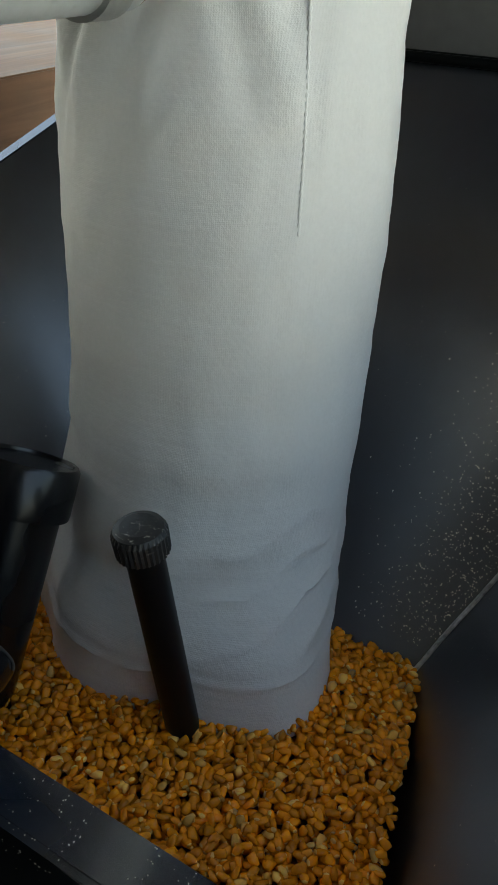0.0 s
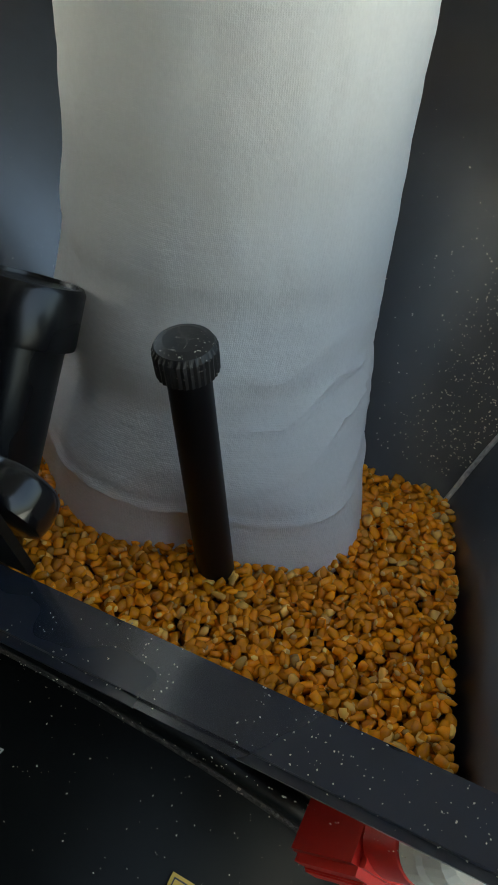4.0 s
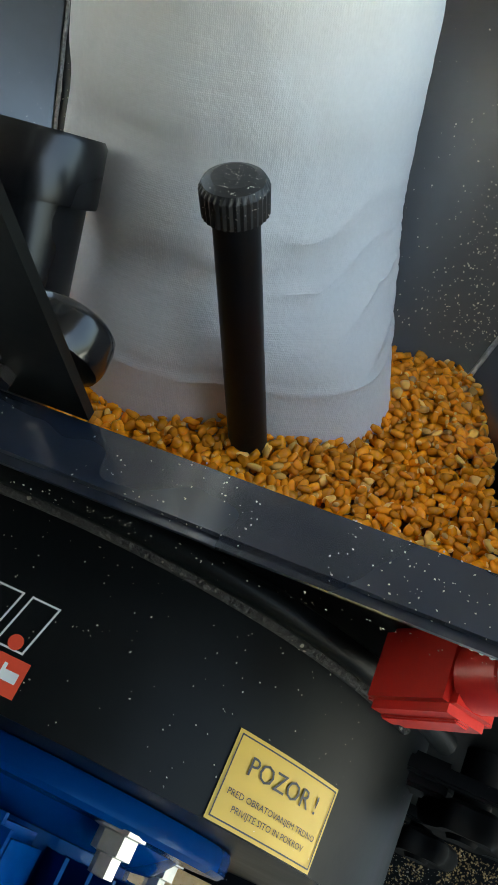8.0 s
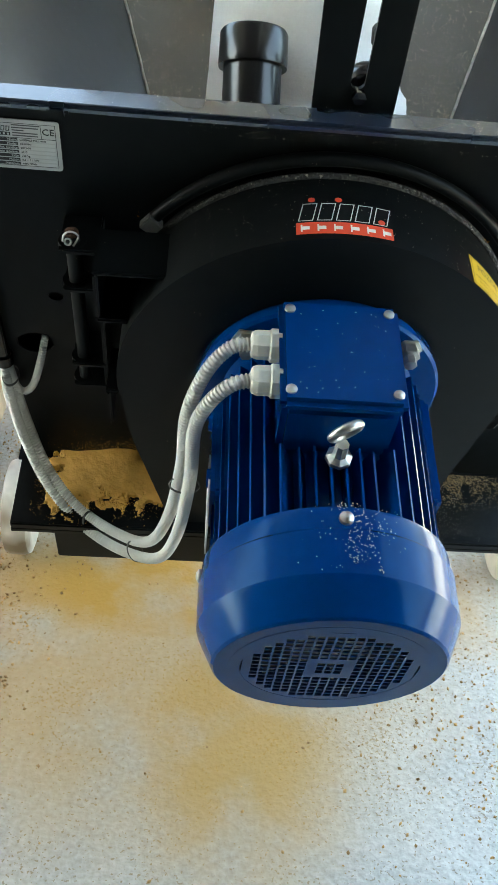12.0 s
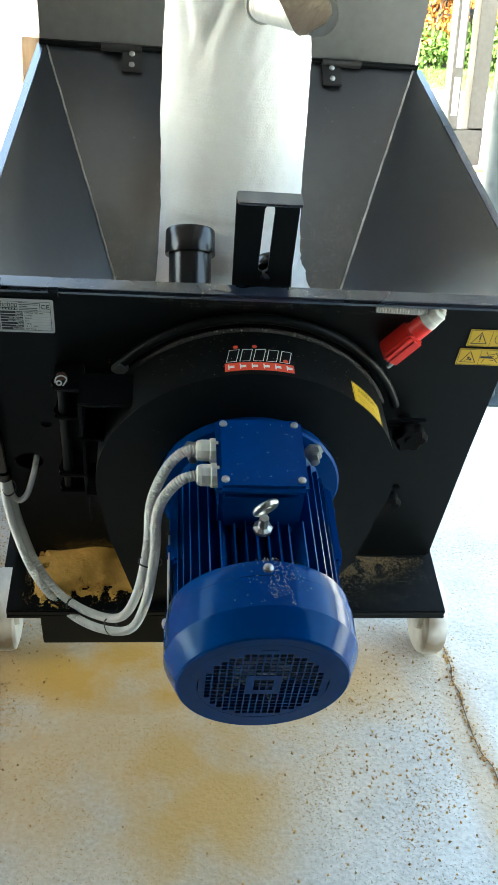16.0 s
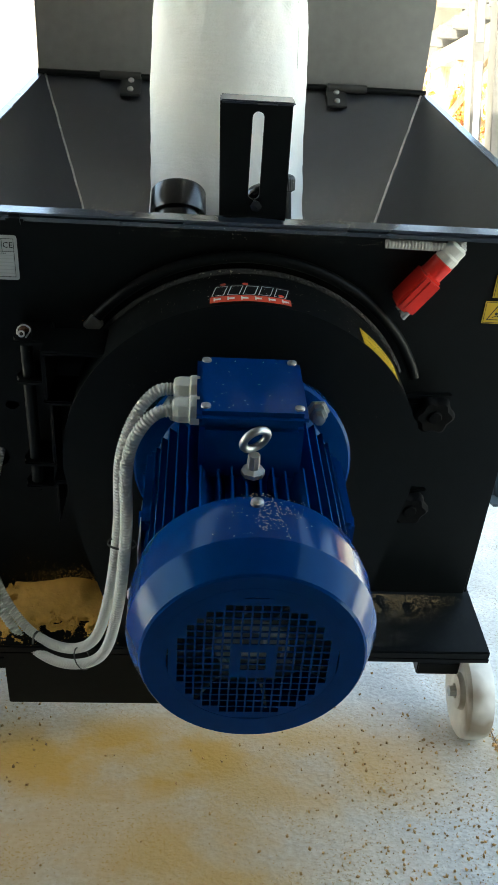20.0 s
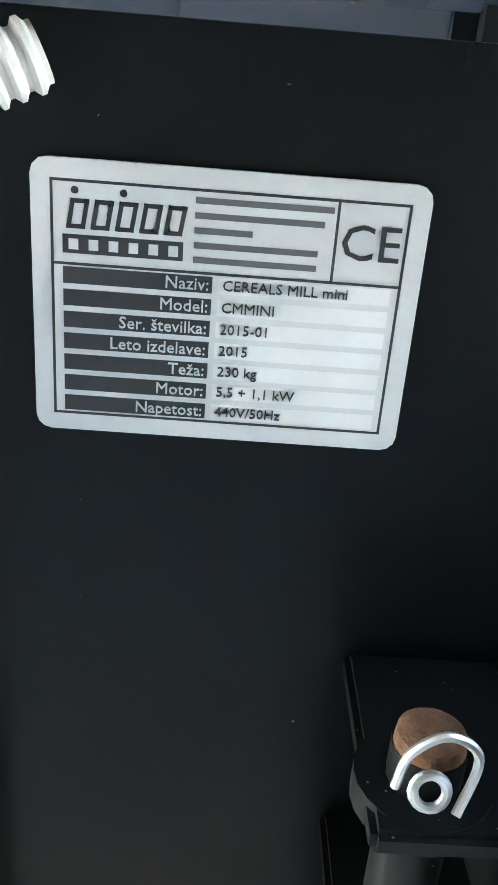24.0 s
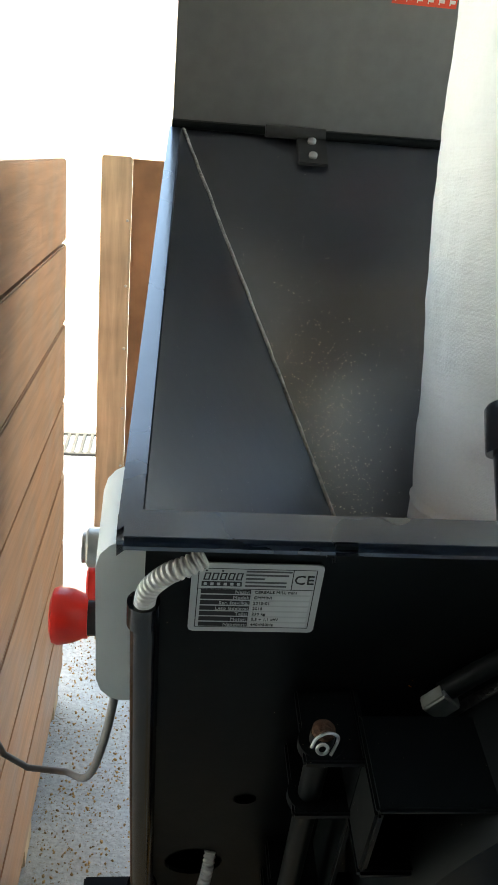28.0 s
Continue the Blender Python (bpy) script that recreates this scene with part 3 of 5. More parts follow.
def web(i, j):
    """The face between grid lines i and j is metal unless a hole is punched there."""
    return not (i % 2 == 0 and j % 2 == 0 and is_hole(i // 2 - 9, j // 2 - 9))
gverts = {}
def gv_(i, j):
    if (i, j) not in gverts:
        gverts[i, j] = gr.verts.new((lines[i], lines[j], 0.5503))
    return gverts[i, j]
for i in range(len(lines) - 1):
    for j in range(len(lines) - 1):
        if max(math.hypot(lines[p], lines[q]) for p in (i, i + 1) for q in (j, j + 1)) < 0.1165 and web(i, j):
            gr.faces.new((gv_(i, j), gv_(i + 1, j), gv_(i + 1, j + 1), gv_(i, j + 1)))
ex = bmesh.ops.extrude_face_region(gr, geom=gr.faces[:])
bmesh.ops.translate(gr, vec=(0, 0, 0.0016), verts=[v for v in ex["geom"] if isinstance(v, bmesh.types.BMVert)])
part("grille", gr, BLUE, cowl)
part("grille_ring", lathe([(0.1030, 0.5500), (0.1175, 0.5500), (0.1175, 0.5523), (0.1036, 0.5523)], 64, closed=True), BLUE, cowl)
FAN = mat("grey_fan", (0.34, 0.36, 0.38), 0.5)
fan = part("fan", lathe([(0.02, 0.470), (0.125, 0.470), (0.125, 0.474), (0.050, 0.480), (0.046, 0.530), (0.036, 0.534), (0.032, 0.522), (0.014, 0.520), (0.012, 0.536), (0.0, 0.537)], 40), FAN, motor, smooth=True)
for k in range(8):
    part("blade", block(0.048, 0.122, -0.0015, 0.0015, 0.474, 0.522, m=pose(0, 0, 0, 0, 0, 45 * k + 12)), FAN, fan)
for a in (90, 0, 180, 270):
    part("cowl_screw", lathe([(0.0085, 0), (0.008, 0.004), (0.004, 0.0065), (0, 0.007)], 12, pose(0.1515 * math.cos(radians(a)), 0.1515 * math.sin(radians(a)), 0.441) @ pose(0, 0, 0, 0, 0, a) @ pose(0, 0, 0, 0, 90, 0)), STEEL, cowl, smooth=True)
for a in (45, 135, 225, 315):
    fx, fy = 0.153 * math.cos(radians(a)), 0.153 * math.sin(radians(a))
    nut = part("flange_bolt", lathe([(0.019, 0.155), (0.019, 0.158), (0.0145, 0.159), (0.0145, 0.172), (0.009, 0.173), (0.009, 0.186), (0.0, 0.187)], 6, pose(fx, fy, 0)), STEEL, motor)
for s in (-1, 1):
    part("side_pad", block(s * 0.112, s * 0.146, -0.05, 0.05, 0.19, 0.36), BLUE, motor, bevel=0.006)
    for dz in (0.23, 0.32):
        part("pad_boss", lathe([(0.014, 0.0), (0.012, 0.008)], 14, pose(s * 0.143, 0.02, dz, 0, s * 90, 0)), BLUE, motor, smooth=True)
cowl.location.z = fan.location.z = 0.008
part("rating_plate", block(-0.1485, -0.1465, -0.035, 0.03, 0.29, 0.40), SILVER, motor, "plain silver rating plate")
# terminal box
tb = part("terminal_box", block(-0.072, 0.066, 0.10, 0.186, 0.180, 0.330), BLUE, motor, bevel=0.008, smooth=True)
part("box_cover", block(-0.076, 0.070, 0.187, 0.207, 0.176, 0.336), BLUE, tb, bevel=0.007, smooth=True)
for x, z in ((-0.063, 0.194), (0.057, 0.194), (-0.064, 0.318), (0.058, 0.318)):
    part("cover_screw", lathe([(0.0068, 0), (0.0066, 0.003), (0.003, 0.0046), (0, 0.005)], 12, pose(x, 0.2065, z, -90, 0, 0)), STEEL, tb, smooth=True)
for z in (0.231, 0.286):
    gl = part("cable_gland", lathe([(0.0205, 0), (0.0205, 0.012), (0.018, 0.014), (0.018, 0.028), (0.016, 0.034), (0.013, 0.036)], 8, pose(-0.072, 0.181, z, 0, -90, 0)), mat("pale_gland", (0.55, 0.54, 0.48), 0.45), tb, "pale grey plastic gland")
eye = part("lifting_eye", lathe([(0.0175 + 0.0055 * math.cos(a), 0.0055 * math.sin(a)) for a in [2 * math.pi * k / 10 for k in range(10)]], 28, pose(0.0, 0.180, 0.352, 0, 0, 0) @ pose(0, 0, 0, 18, 28, 0), closed=True), STEEL, motor, "bright steel lifting eye", smooth=True)
part("eye_shank", lathe([(0.016, 0), (0.016, 0.006), (0.009, 0.010), (0.008, 0.03)], 8, pose(0.0, 0.128, 0.354, -90, 0, 0)), STEEL, eye)

# ---- corn ----
def kernel_mesh(bm, m, shape):
    vs = [bm.verts.new(m @ Vector(p)) for p in shape]
    lo, mid, hi, tip, cap = vs[0:6], vs[6:12], vs[12:18], vs[18], vs[19]
    faces = []
    for a, b in ((lo, mid), (mid, hi)):
        for k in range(6):
            faces.append(bm.faces.new((a[k], a[(k + 1) % 6], b[(k + 1) % 6], b[k])))
    for k in range(6):
        faces.append(bm.faces.new((tip, lo[(k + 1) % 6], lo[k])))
        faces.append(bm.faces.new((hi[k], hi[(k + 1) % 6], cap)))
    for f in faces:
        f.smooth = True
    return faces


def kernel_shape(rng):
    """A flat dented kernel, about 11 mm long, narrow at the germ end."""
    L, W, D = rng.uniform(0.0102, 0.0132), rng.uniform(0.0080, 0.0104), rng.uniform(0.0048, 0.0066)
    out = []
    for f, w, d in ((0.10, 0.60, 0.72), (0.52, 1.0, 1.0), (0.93, 0.90, 0.84)):
        for k in range(6):
            a = math.pi * k / 3 + 0.2
            out.append((W / 2 * w * math.cos(a), D / 2 * d * math.sin(a), L * (f - 0.5)))
    return out + [(0, 0, -L / 2), (0, 0, L * 0.47)]


def in_poly(x, y, poly):
    c = False
    for (x1, y1), (x2, y2) in zip(poly, poly[1:] + poly[:1]):
        if (y1 > y) != (y2 > y) and x < (x2 - x1) * (y - y1) / (y2 - y1) + x1:
            c = not c
    return c


LEVEL = 1.038
rng = random.Random(7)
area = [(-0.352, 0.056), (0.314, 0.056), (0.216, 0.398), (0.10, 0.396), (-0.10, 0.38), (-0.245, 0.365)]
kb = bmesh.new()
step = 0.0078
for layer in range(2):
    y = 0.045
    while y < 0.435:
        x = -0.355
        while x < 0.34:
            px, py = x + rng.uniform(-0.004, 0.004), y + rng.uniform(-0.004, 0.004)
            x += step
            if in_poly(px, py, area):
                hz = LEVEL + 0.006 * noise.noise(Vector((px * 9, py * 9, 3))) - 0.006 * layer + rng.uniform(-0.003, 0.003) - 0.20 * max(0, py - 0.27)
                m = Matrix.Translation((px, py, hz)) @ Euler((radians(90) + rng.gauss(0, 0.55), rng.gauss(0, 0.6), rng.uniform(0, 6.3))).to_matrix().to_4x4()
                fs = kernel_mesh(kb, m, kernel_shape(rng))
                if rng.random() < 0.08:
                    for f in fs:
                        f.material_index = 1
                else:
                    for f in fs[12::2]:
                        f.material_index = 1
        y += step
me = bpy.data.meshes.new("maize_kernels")
kb.to_mesh(me)
kb.free()
me.materials.append(CORN)
me.materials.append(CORN_TIP)
tagged(new("maize_kernels", me), "heap of loose orange maize kernels in the hopper", "maize", kind="stuff")
# dark sheet below the kernels paints the shaded gaps
bed = tagged(part("maize_gap_shade", prism([(-0.30, 0.095), (0.275, 0.095), (0.215, 0.30), (-0.245, 0.30)], LEVEL - 0.03, LEVEL - 0.013, "z"), CORN_SHADE), "dark sheet painting the shade in the gaps under the loose kernels", "maize", kind="stuff")

# ---- sleeve ----
def sleeve_at(z):
    keys = ((1.00, -0.027, 0.324, 0.154), (1.08, -0.027, 0.336, 0.152), (1.16, -0.029, 0.367, 0.146), (1.24, -0.029, 0.390, 0.143), (1.32, -0.031, 0.405, 0.143), (1.42, -0.032, 0.413, 0.145), (1.52, -0.033, 0.420, 0.143), (1.62, -0.034, 0.426, 0.138), (1.665, -0.034, 0.440, 0.122), (1.70, -0.033, 0.455, 0.114))
    for a, b in zip(keys, keys[1:]):
        if z <= b[0]:
            f = (z - a[0]) / (b[0] - a[0])
            f = f * f * (3 - 2 * f)
            return [p + (q - p) * f for p, q in zip(a[1:], b[1:])]
    return keys[-1][1:]


sleeve = thing("cloth_sleeve", label="white woven cloth filling sleeve hanging into the hopper", category="sleeve")
sb = bmesh.new()
NA, NZ = 150, 190
rings = []
for j in range(NZ + 1):
    z = 1.005 + 0.69 * (j / NZ) ** 1.4
    cx, cy, r = sleeve_at(z)
    ring = []
    low, top = max(0, min(1, 1 - (z - 1.035) / 0.13)), max(0, (z - 1.56) / 0.14)
    for k in range(NA):
        a = 2 * math.pi * k / NA
        rr = r * (1 + 0.018 * math.cos(2 * a + 0.8) )
        wr = noise.noise(Vector((2.2 * math.cos(a), 2.2 * math.sin(a), z * 16 + 1.6 * a)))
        rr += low * 0.0045 * wr + 0.0018 * noise.noise(Vector((3 * math.cos(a), 3 * math.sin(a), z * 7)))
        rr += 0.0012 * noise.noise(Vector((9 * math.cos(a), 9 * math.sin(a), z * 40)))
        # the dip-stick presses a fold into the foot
        da = (a - radians(-63) + math.pi) % (2 * math.pi) - math.pi
        rr -= low ** 1.3 * 0.010 * math.exp(-(da / 0.16) ** 2)
        dl = (a - radians(-24) + math.pi) % (2 * math.pi) - math.pi
        rr += low * 0.047 * math.exp(-(dl / 0.42) ** 2)
        # slanting creases over the foot
        slack = math.exp(-(dl / 0.7) ** 2) * math.exp(-((z - 1.135) / 0.05) ** 2)
        rr += slack * 0.0068 * (1 - abs(math.sin(z * 85 - a * 4.5 + 2.5 * noise.noise(Vector((a * 2, z * 12, 5)))))) ** 2
        # soft dents under the collar
        fold = 1 - abs(noise.noise(Vector((2.4 * math.cos(a), 2.4 * math.sin(a), z * 7 + 4))))
        rr += 0.0022 * fold ** 10 * math.exp(-((z - 1.52) / 0.04) ** 2)
        # slanting folds hanging from the gathered neck
        neck = max(0, min(1, (z - 1.50) / 0.10))
        for fa, fz, lean_, depth_ in ((-112, 1.600, 2.6, 0.009), (-86, 1.585, 3.4, 0.006), (-58, 1.615, -2.2, 0.005), (-140, 1.615, -1.8, 0.006)):
            df = (a - radians(fa) - lean_ * (z - fz) + math.pi) % (2 * math.pi) - math.pi
            rr -= neck * depth_ * math.exp(-(df / 0.085) ** 2) - neck * 0.6 * depth_ * math.exp(-((df - 0.17) / 0.09) ** 2)
        # the lapped edge beside the seam
        lap = (a - radians(-33) + math.pi) % (2 * math.pi) - math.pi
        rr += 0.0014 * max(0, min(1, (z - 1.30) / 0.1)) * (1 / (1 + math.exp(lap / 0.012))) * math.exp(-(lap / 0.35) ** 2)
        dp = (a - radians(-128) + math.pi) % (2 * math.pi) - math.pi
        rr -= max(0, min(1, (1.25 - z) / 0.06)) * 0.010 * math.exp(-(dp / 0.28) ** 2)
        # pleats under the outlet
        rr += top * (0.010 * math.sin(5 * a + 0.6) + 0.006 * math.sin(11 * a))
        # turned-up hem
        hz = 1.081 + 0.004 * math.sin(2 * a)
        rr += 0.0020 * math.exp(-((z - hz) / 0.0028) ** 2) + (0.0012 if z < hz else 0) - 0.0007 * math.exp(-((z - hz - 0.006) / 0.004) ** 2)
        ring.append(sb.verts.new((cx + rr * math.cos(a), cy + rr * math.sin(a), z)))
    rings.append(ring)
for a, b in zip(rings, rings[1:]):
    for k in range(NA):
        sb.faces.new((a[k], a[(k + 1) % NA], b[(k + 1) % NA], b[k]))
part("cloth", sb, CLOTH, sleeve, smooth=True)


def on_sleeve(a, z, out=0.0):
    cx, cy, r = sleeve_at(z)
    return (cx + (r + out) * math.cos(a), cy + (r + out) * math.sin(a), z)


seam = hose([on_sleeve(radians(-34.5), 1.45 + 0.01 * k, 0.0026) for k in range(25)], 0.0016, 0.0060, 0.0007, 8)
part("stitched_seam", seam, mat("white_thread", (0.82, 0.81, 0.78), 0.7, bump=0.0, vary=0.05), sleeve, "thick stitched seam", smooth=True)

# ---- dip stick and pipe standing in the corn ----
stick = thing("dip_stick", label="black plastic rod with a knurled cap standing in the maize", category="rod")
A, B = Vector((0.0757, 0.194, 1.0)), Vector((0.0575, 0.168, 1.260))
part("rod", rod(A, B, 0.0153, 28), ROD, stick, smooth=True)
cap_m = along(B, B + (B - A))
kn = bmesh.new()
levels = ((-0.016, 0.0170), (-0.014, 0.0206), (0.004, 0.0212), (0.0085, 0.0195), (0.011, 0.014), (0.0118, 0.006))
rows = []
for h, r in levels:
    rows.append([kn.verts.new(cap_m @ Vector(((r + (0.0009 if k % 2 and h < 0.008 else 0)) * math.cos(math.pi * k / 32), (r + (0.0009 if k % 2 and h < 0.008 else 0)) * math.sin(math.pi * k / 32), h))) for k in range(64)])
for a, b in zip(rows, rows[1:]):
    for k in range(64):
        kn.faces.new((a[k], a[(k + 1) % 64], b[(k + 1) % 64], b[k]))
kn.faces.new(rows[0])
kn.faces.new(rows[-1])
part("knurled_cap", kn, mat("dusty_plastic", (0.012, 0.012, 0.013), 0.45, spots=(0.7, 0.65, 0.55), spot_scale=620, spot_cut=0.74), stick, "black knurled cap flecked with meal")
pipe = thing("plastic_pipe", label="black plastic pipe with a push-on cap standing in the maize", category="pipe")
A, B = Vector((-0.114, 0.090, 1.0)), Vector((-0.1165, 0.2225, 1.2295))
part("tube", rod(A, B, 0.0405, 40), PLASTIC, pipe, smooth=True)
part("cap", lathe([(0.041, -0.042), (0.0475, -0.042), (0.0480, -0.038), (0.0470, 0.002), (0.0445, 0.006), (0.0405, 0.006), (0.0400, 0.0030), (0.0, 0.0028)], 48, along(B, B + (B - A))), PLASTIC, pipe, smooth=True)

# ---- outlet above the sleeve ----
out = thing("silo_outlet", label="dusty steel silo outlet with a white flange", category="outlet")
part("flange", lathe([(0.12, 1.700), (0.222, 1.700), (0.226, 1.704), (0.226, 1.728), (0.222, 1.732), (0.12, 1.732)], 56, pose(-0.031, 0.52, 0), closed=True), mat("limewashed_steel", (0.55, 0.54, 0.51), 0.7, vary=0.2, bump=0.3, second=(0.35, 0.26, 0.15), amount=0.15), out, "white dusty flange", smooth=True)
part("clamp_ring", lathe([(0.115, 1.672), (0.185, 1.672), (0.187, 1.676), (0.187, 1.699), (0.115, 1.699)], 48, pose(-0.031, 0.51, 0), closed=True), mat("mealy_ring", (0.50, 0.42, 0.30), 0.85, bump=0.4), out, smooth=True)
part("cone", lathe([(0.185, 1.732), (0.185, 1.745), (0.42, 2.35), (0.42, 3.09), (0.40, 3.09), (0.40, 2.35), (0.165, 1.745)], 48, pose(-0.031, 0.52, 0), closed=True), mat("stained_cone", (0.10, 0.12, 0.15), 0.5, metal=0.3, bump=0.2, second=(0.45, 0.43, 0.40), amount=0.5, big=7), out, smooth=True)
for k in range(8):
    a = 2 * math.pi * k / 8 + 0.3
    part("bolt", lathe([(0.010, 0), (0.010, 0.008), (0.005, 0.009), (0.005, 0.02)], 6, pose(-0.031 + 0.205 * math.cos(a), 0.52 + 0.205 * math.sin(a), 1.732)), STEEL, out)
rag = bmesh.new()
for k in range(26):
    a = -math.pi * (0.1 + 0.8 * k / 25)
    p = Vector((-0.031 + 0.128 * math.cos(a), 0.47 + 0.128 * math.sin(a), 1.675))
    hose([p, p + Vector((0.004, -0.006, -0.02)), p + Vector((rng.uniform(-0.012, 0.012), -0.008, -0.035 - rng.uniform(0, 0.03)))], 0.006, seg=6, n=3, bm=rag)
part("cloth_tail", rag, mat("dirty_cloth", (0.42, 0.33, 0.2), 0.9, bump=0.4), out, "frayed dirty cloth tails", smooth=True)
lever = thing("flat_bar", label="dusty brown flat steel bar with a rounded end", category="bar")
T0, T1 = Vector((0.008, -0.262, 1.625)), Vector((-0.43, -1.15, 2.16))
d = (T1 - T0).normalized()
side = d.cross(Vector((-0.16, -1.38, 0.10))).normalized()
up = side.cross(d).normalized()
fr = Matrix((side, d, up)).transposed().to_4x4()
fr.translation = T0
ol = [(0.026, 0.022), (0.026, 2.0), (-0.026, 2.0), (-0.026, 0.018)] + [(-0.026 * math.cos(t), 0.018 - 0.024 * math.sin(t)) for t in (0.5, 1.1, 1.57, 2.1, 2.6)]
lb = prism(ol, -0.003, 0.003, "z")
bmesh.ops.transform(lb, matrix=fr, verts=lb.verts)
part("bar", lb, mat("dusty_brown_steel", (0.10, 0.070, 0.047), 0.65, metal=0.3, bump=0.25, vary=0.45, second=(0.19, 0.145, 0.09), amount=0.12, big=22), lever)
gp = thing("galvanised_pipe", label="galvanised steel pipe with a clamp band", category="pipe")
A, B = Vector((-0.010, 0.262, 1.626)), Vector((0.010, -0.262, 1.638))
part("tube", rod(A, B, 0.0255, 32), GALV, gp, smooth=True)
c0 = A.lerp(B, 0.06)
part("band", lathe([(0.0255, -0.012), (0.0295, -0.012), (0.0295, 0.012), (0.0255, 0.012)], 32, along(c0, B), closed=True), STEEL, gp, smooth=True)
part("end_plug", lathe([(0.0, -0.02), (0.012, -0.018), (0.0245, -0.004), (0.0245, 0.002)], 24, along(A, B)), mat("brown_crust", (0.22, 0.15, 0.09), 0.9, bump=0.5), gp, smooth=True)

# ---- conduits on the mill ----
def conduit(name, pts, r, label, pitch=0.0052, material=CONDUIT):
    ob = thing(name, MACHINE, label, "conduit", group="cable conduits")
    part("hose", hose(pts, r, pitch, r * 0.18, 16), material, ob, smooth=0.55)
    return ob


low = [(-0.180, -0.268, -0.262), (-0.184, -0.272, -0.372), (-0.202, -0.268, -0.52), (-0.236, -0.235, -0.655), (-0.30, -0.17, -0.742), (-0.372, -0.115, -0.752), (-0.425, -0.07, -0.70), (-0.455, -0.035, -0.62), (-0.468, -0.022, -0.54), (-0.475, -0.017, -0.485), (-0.478, -0.016, -0.462)]
c1 = conduit("motor_conduit", [(-0.105, -0.231, -0.164), (-0.132, -0.235, -0.168), (-0.160, -0.250, -0.200)] + low, 0.0092, "grey corrugated conduit looping from motor to mill side")
c2 = conduit("motor_conduit", [(-0.105, -0.286, -0.164), (-0.132, -0.292, -0.170), (-0.158, -0.298, -0.205), (-0.170, -0.295, -0.262), (-0.172, -0.296, -0.372), (-0.188, -0.292, -0.53), (-0.222, -0.258, -0.668), (-0.298, -0.190, -0.760), (-0.372, -0.133, -0.770), (-0.430, -0.085, -0.715), (-0.462, -0.050, -0.63), (-0.476, -0.034, -0.54), (-0.478, -0.022, -0.49), (-0.478, -0.016, -0.465)], 0.0092, "grey corrugated conduit looping from motor to mill side")
for c, n in (((-0.179, -0.284, -0.40), (0.05, 0, 1)), ((-0.258, -0.222, -0.712), (0.8, -0.9, 0.9)), ((-0.350, -0.138, -0.760), (1, -0.7, 0.1)), ((-0.469, -0.027, -0.50), (0, 0, 1))):
    part("cable_tie", lathe([(0.0205, -0.002), (0.0218, -0.002), (0.0218, 0.002), (0.0205, 0.002)], 20, Matrix.Translation(c) @ Vector(n).to_track_quat("Z", "Y").to_matrix().to_4x4() @ Matrix.Diagonal((0.62, 1, 1, 1)), closed=True), INK, c1 if c[0] > -0.3 else c2, "black cable tie")
black = thing("edge_conduit", MACHINE, "black plastic conduit down the panel edge", "conduit", group="cable conduits")
part("tube", hose([(-0.478, -0.016, -0.475), (-0.482, -0.016, -0.30), (-0.486, -0.016, -0.068)], 0.0112, seg=14), PLASTIC, black, smooth=True)
rc = conduit("rim_conduit", [(-0.487, -0.018, -0.075), (-0.484, -0.022, -0.050), (-0.471, -0.025, -0.031), (-0.458, -0.026, -0.0225), (-0.445, -0.022, -0.0165)], 0.0080, "grey corrugated conduit curving under the rim", 0.0044)
part("cuff", lathe([(0.0080, -0.012), (0.0122, -0.012), (0.0122, 0.010), (0.0080, 0.010)], 24, pose(-0.487, -0.018, -0.075), closed=True), PLASTIC, rc, "black plastic cuff", smooth=True)
part("cuff", lathe([(0.0130, -0.010), (0.0148, -0.010), (0.0148, 0.010), (0.0130, 0.010)], 24, pose(-0.478, -0.016, -0.470), closed=True), PLASTIC, black, smooth=True)
conduit("branch_conduit", [(-0.470, -0.020, -0.485), (-0.468, -0.022, -0.520), (-0.455, -0.026, -0.540), (-0.436, -0.028, -0.520), (-0.420, -0.020, -0.470), (-0.412, 0.0, -0.435), (-0.41, 0.03, -0.42)], 0.0062, "thin grey conduit entering a hole in the panel", 0.0045)

# ---- plug ----
plug = thing("power_plug", MACHINE, "red industrial power plug with white gland under the rim", "plug")
A, B = Vector((0.240, -0.024, -0.118)), Vector((0.298, -0.022, -0.042))
Mx = along(A, B)
L = (B - A).length
part("body", block(-0.024, 0.024, -0.019, 0.017, 0.0, L * 0.72, m=Mx), RED, plug, bevel=0.005, smooth=True)
part("collar", lathe([(0.0185, L * 0.70), (0.0185, L * 0.98), (0.016, L)], 20, Mx), RED, plug, smooth=True)
part("rib", block(-0.026, -0.022, -0.006, 0.004, 0.004, L * 0.66, m=Mx), RED, plug, bevel=0.001)
part("gland", lathe([(0.0180, L), (0.0180, L * 1.12), (0.0165, L * 1.16), (0.0165, L * 1.30), (0.012, L * 1.34)], 24, Mx), mat("white_gland", (0.62, 0.60, 0.54), 0.45), plug, "white plastic gland nut")
for dx, dy in ((-0.017, -0.010), (0.006, -0.015), (0.018, -0.010)):
    part("screw", rod(Mx @ Vector((dx, dy, 0.004)), Mx @ Vector((dx, dy, -0.009)), 0.0048, 10), STEEL, plug, smooth=True)
part("flex", hose([Mx @ Vector((0, 0, L * 1.38)), Mx @ Vector((0.004, 0, L * 1.40)), (0.322, -0.022, -0.024), (0.314, -0.021, -0.0205), (0.298, -0.020, -0.0205), (0.26, -0.018, -0.0205), (0.205, -0.016, -0.0205)], 0.0074, 0.0050, 0.0011, 12), CONDUIT, plug)

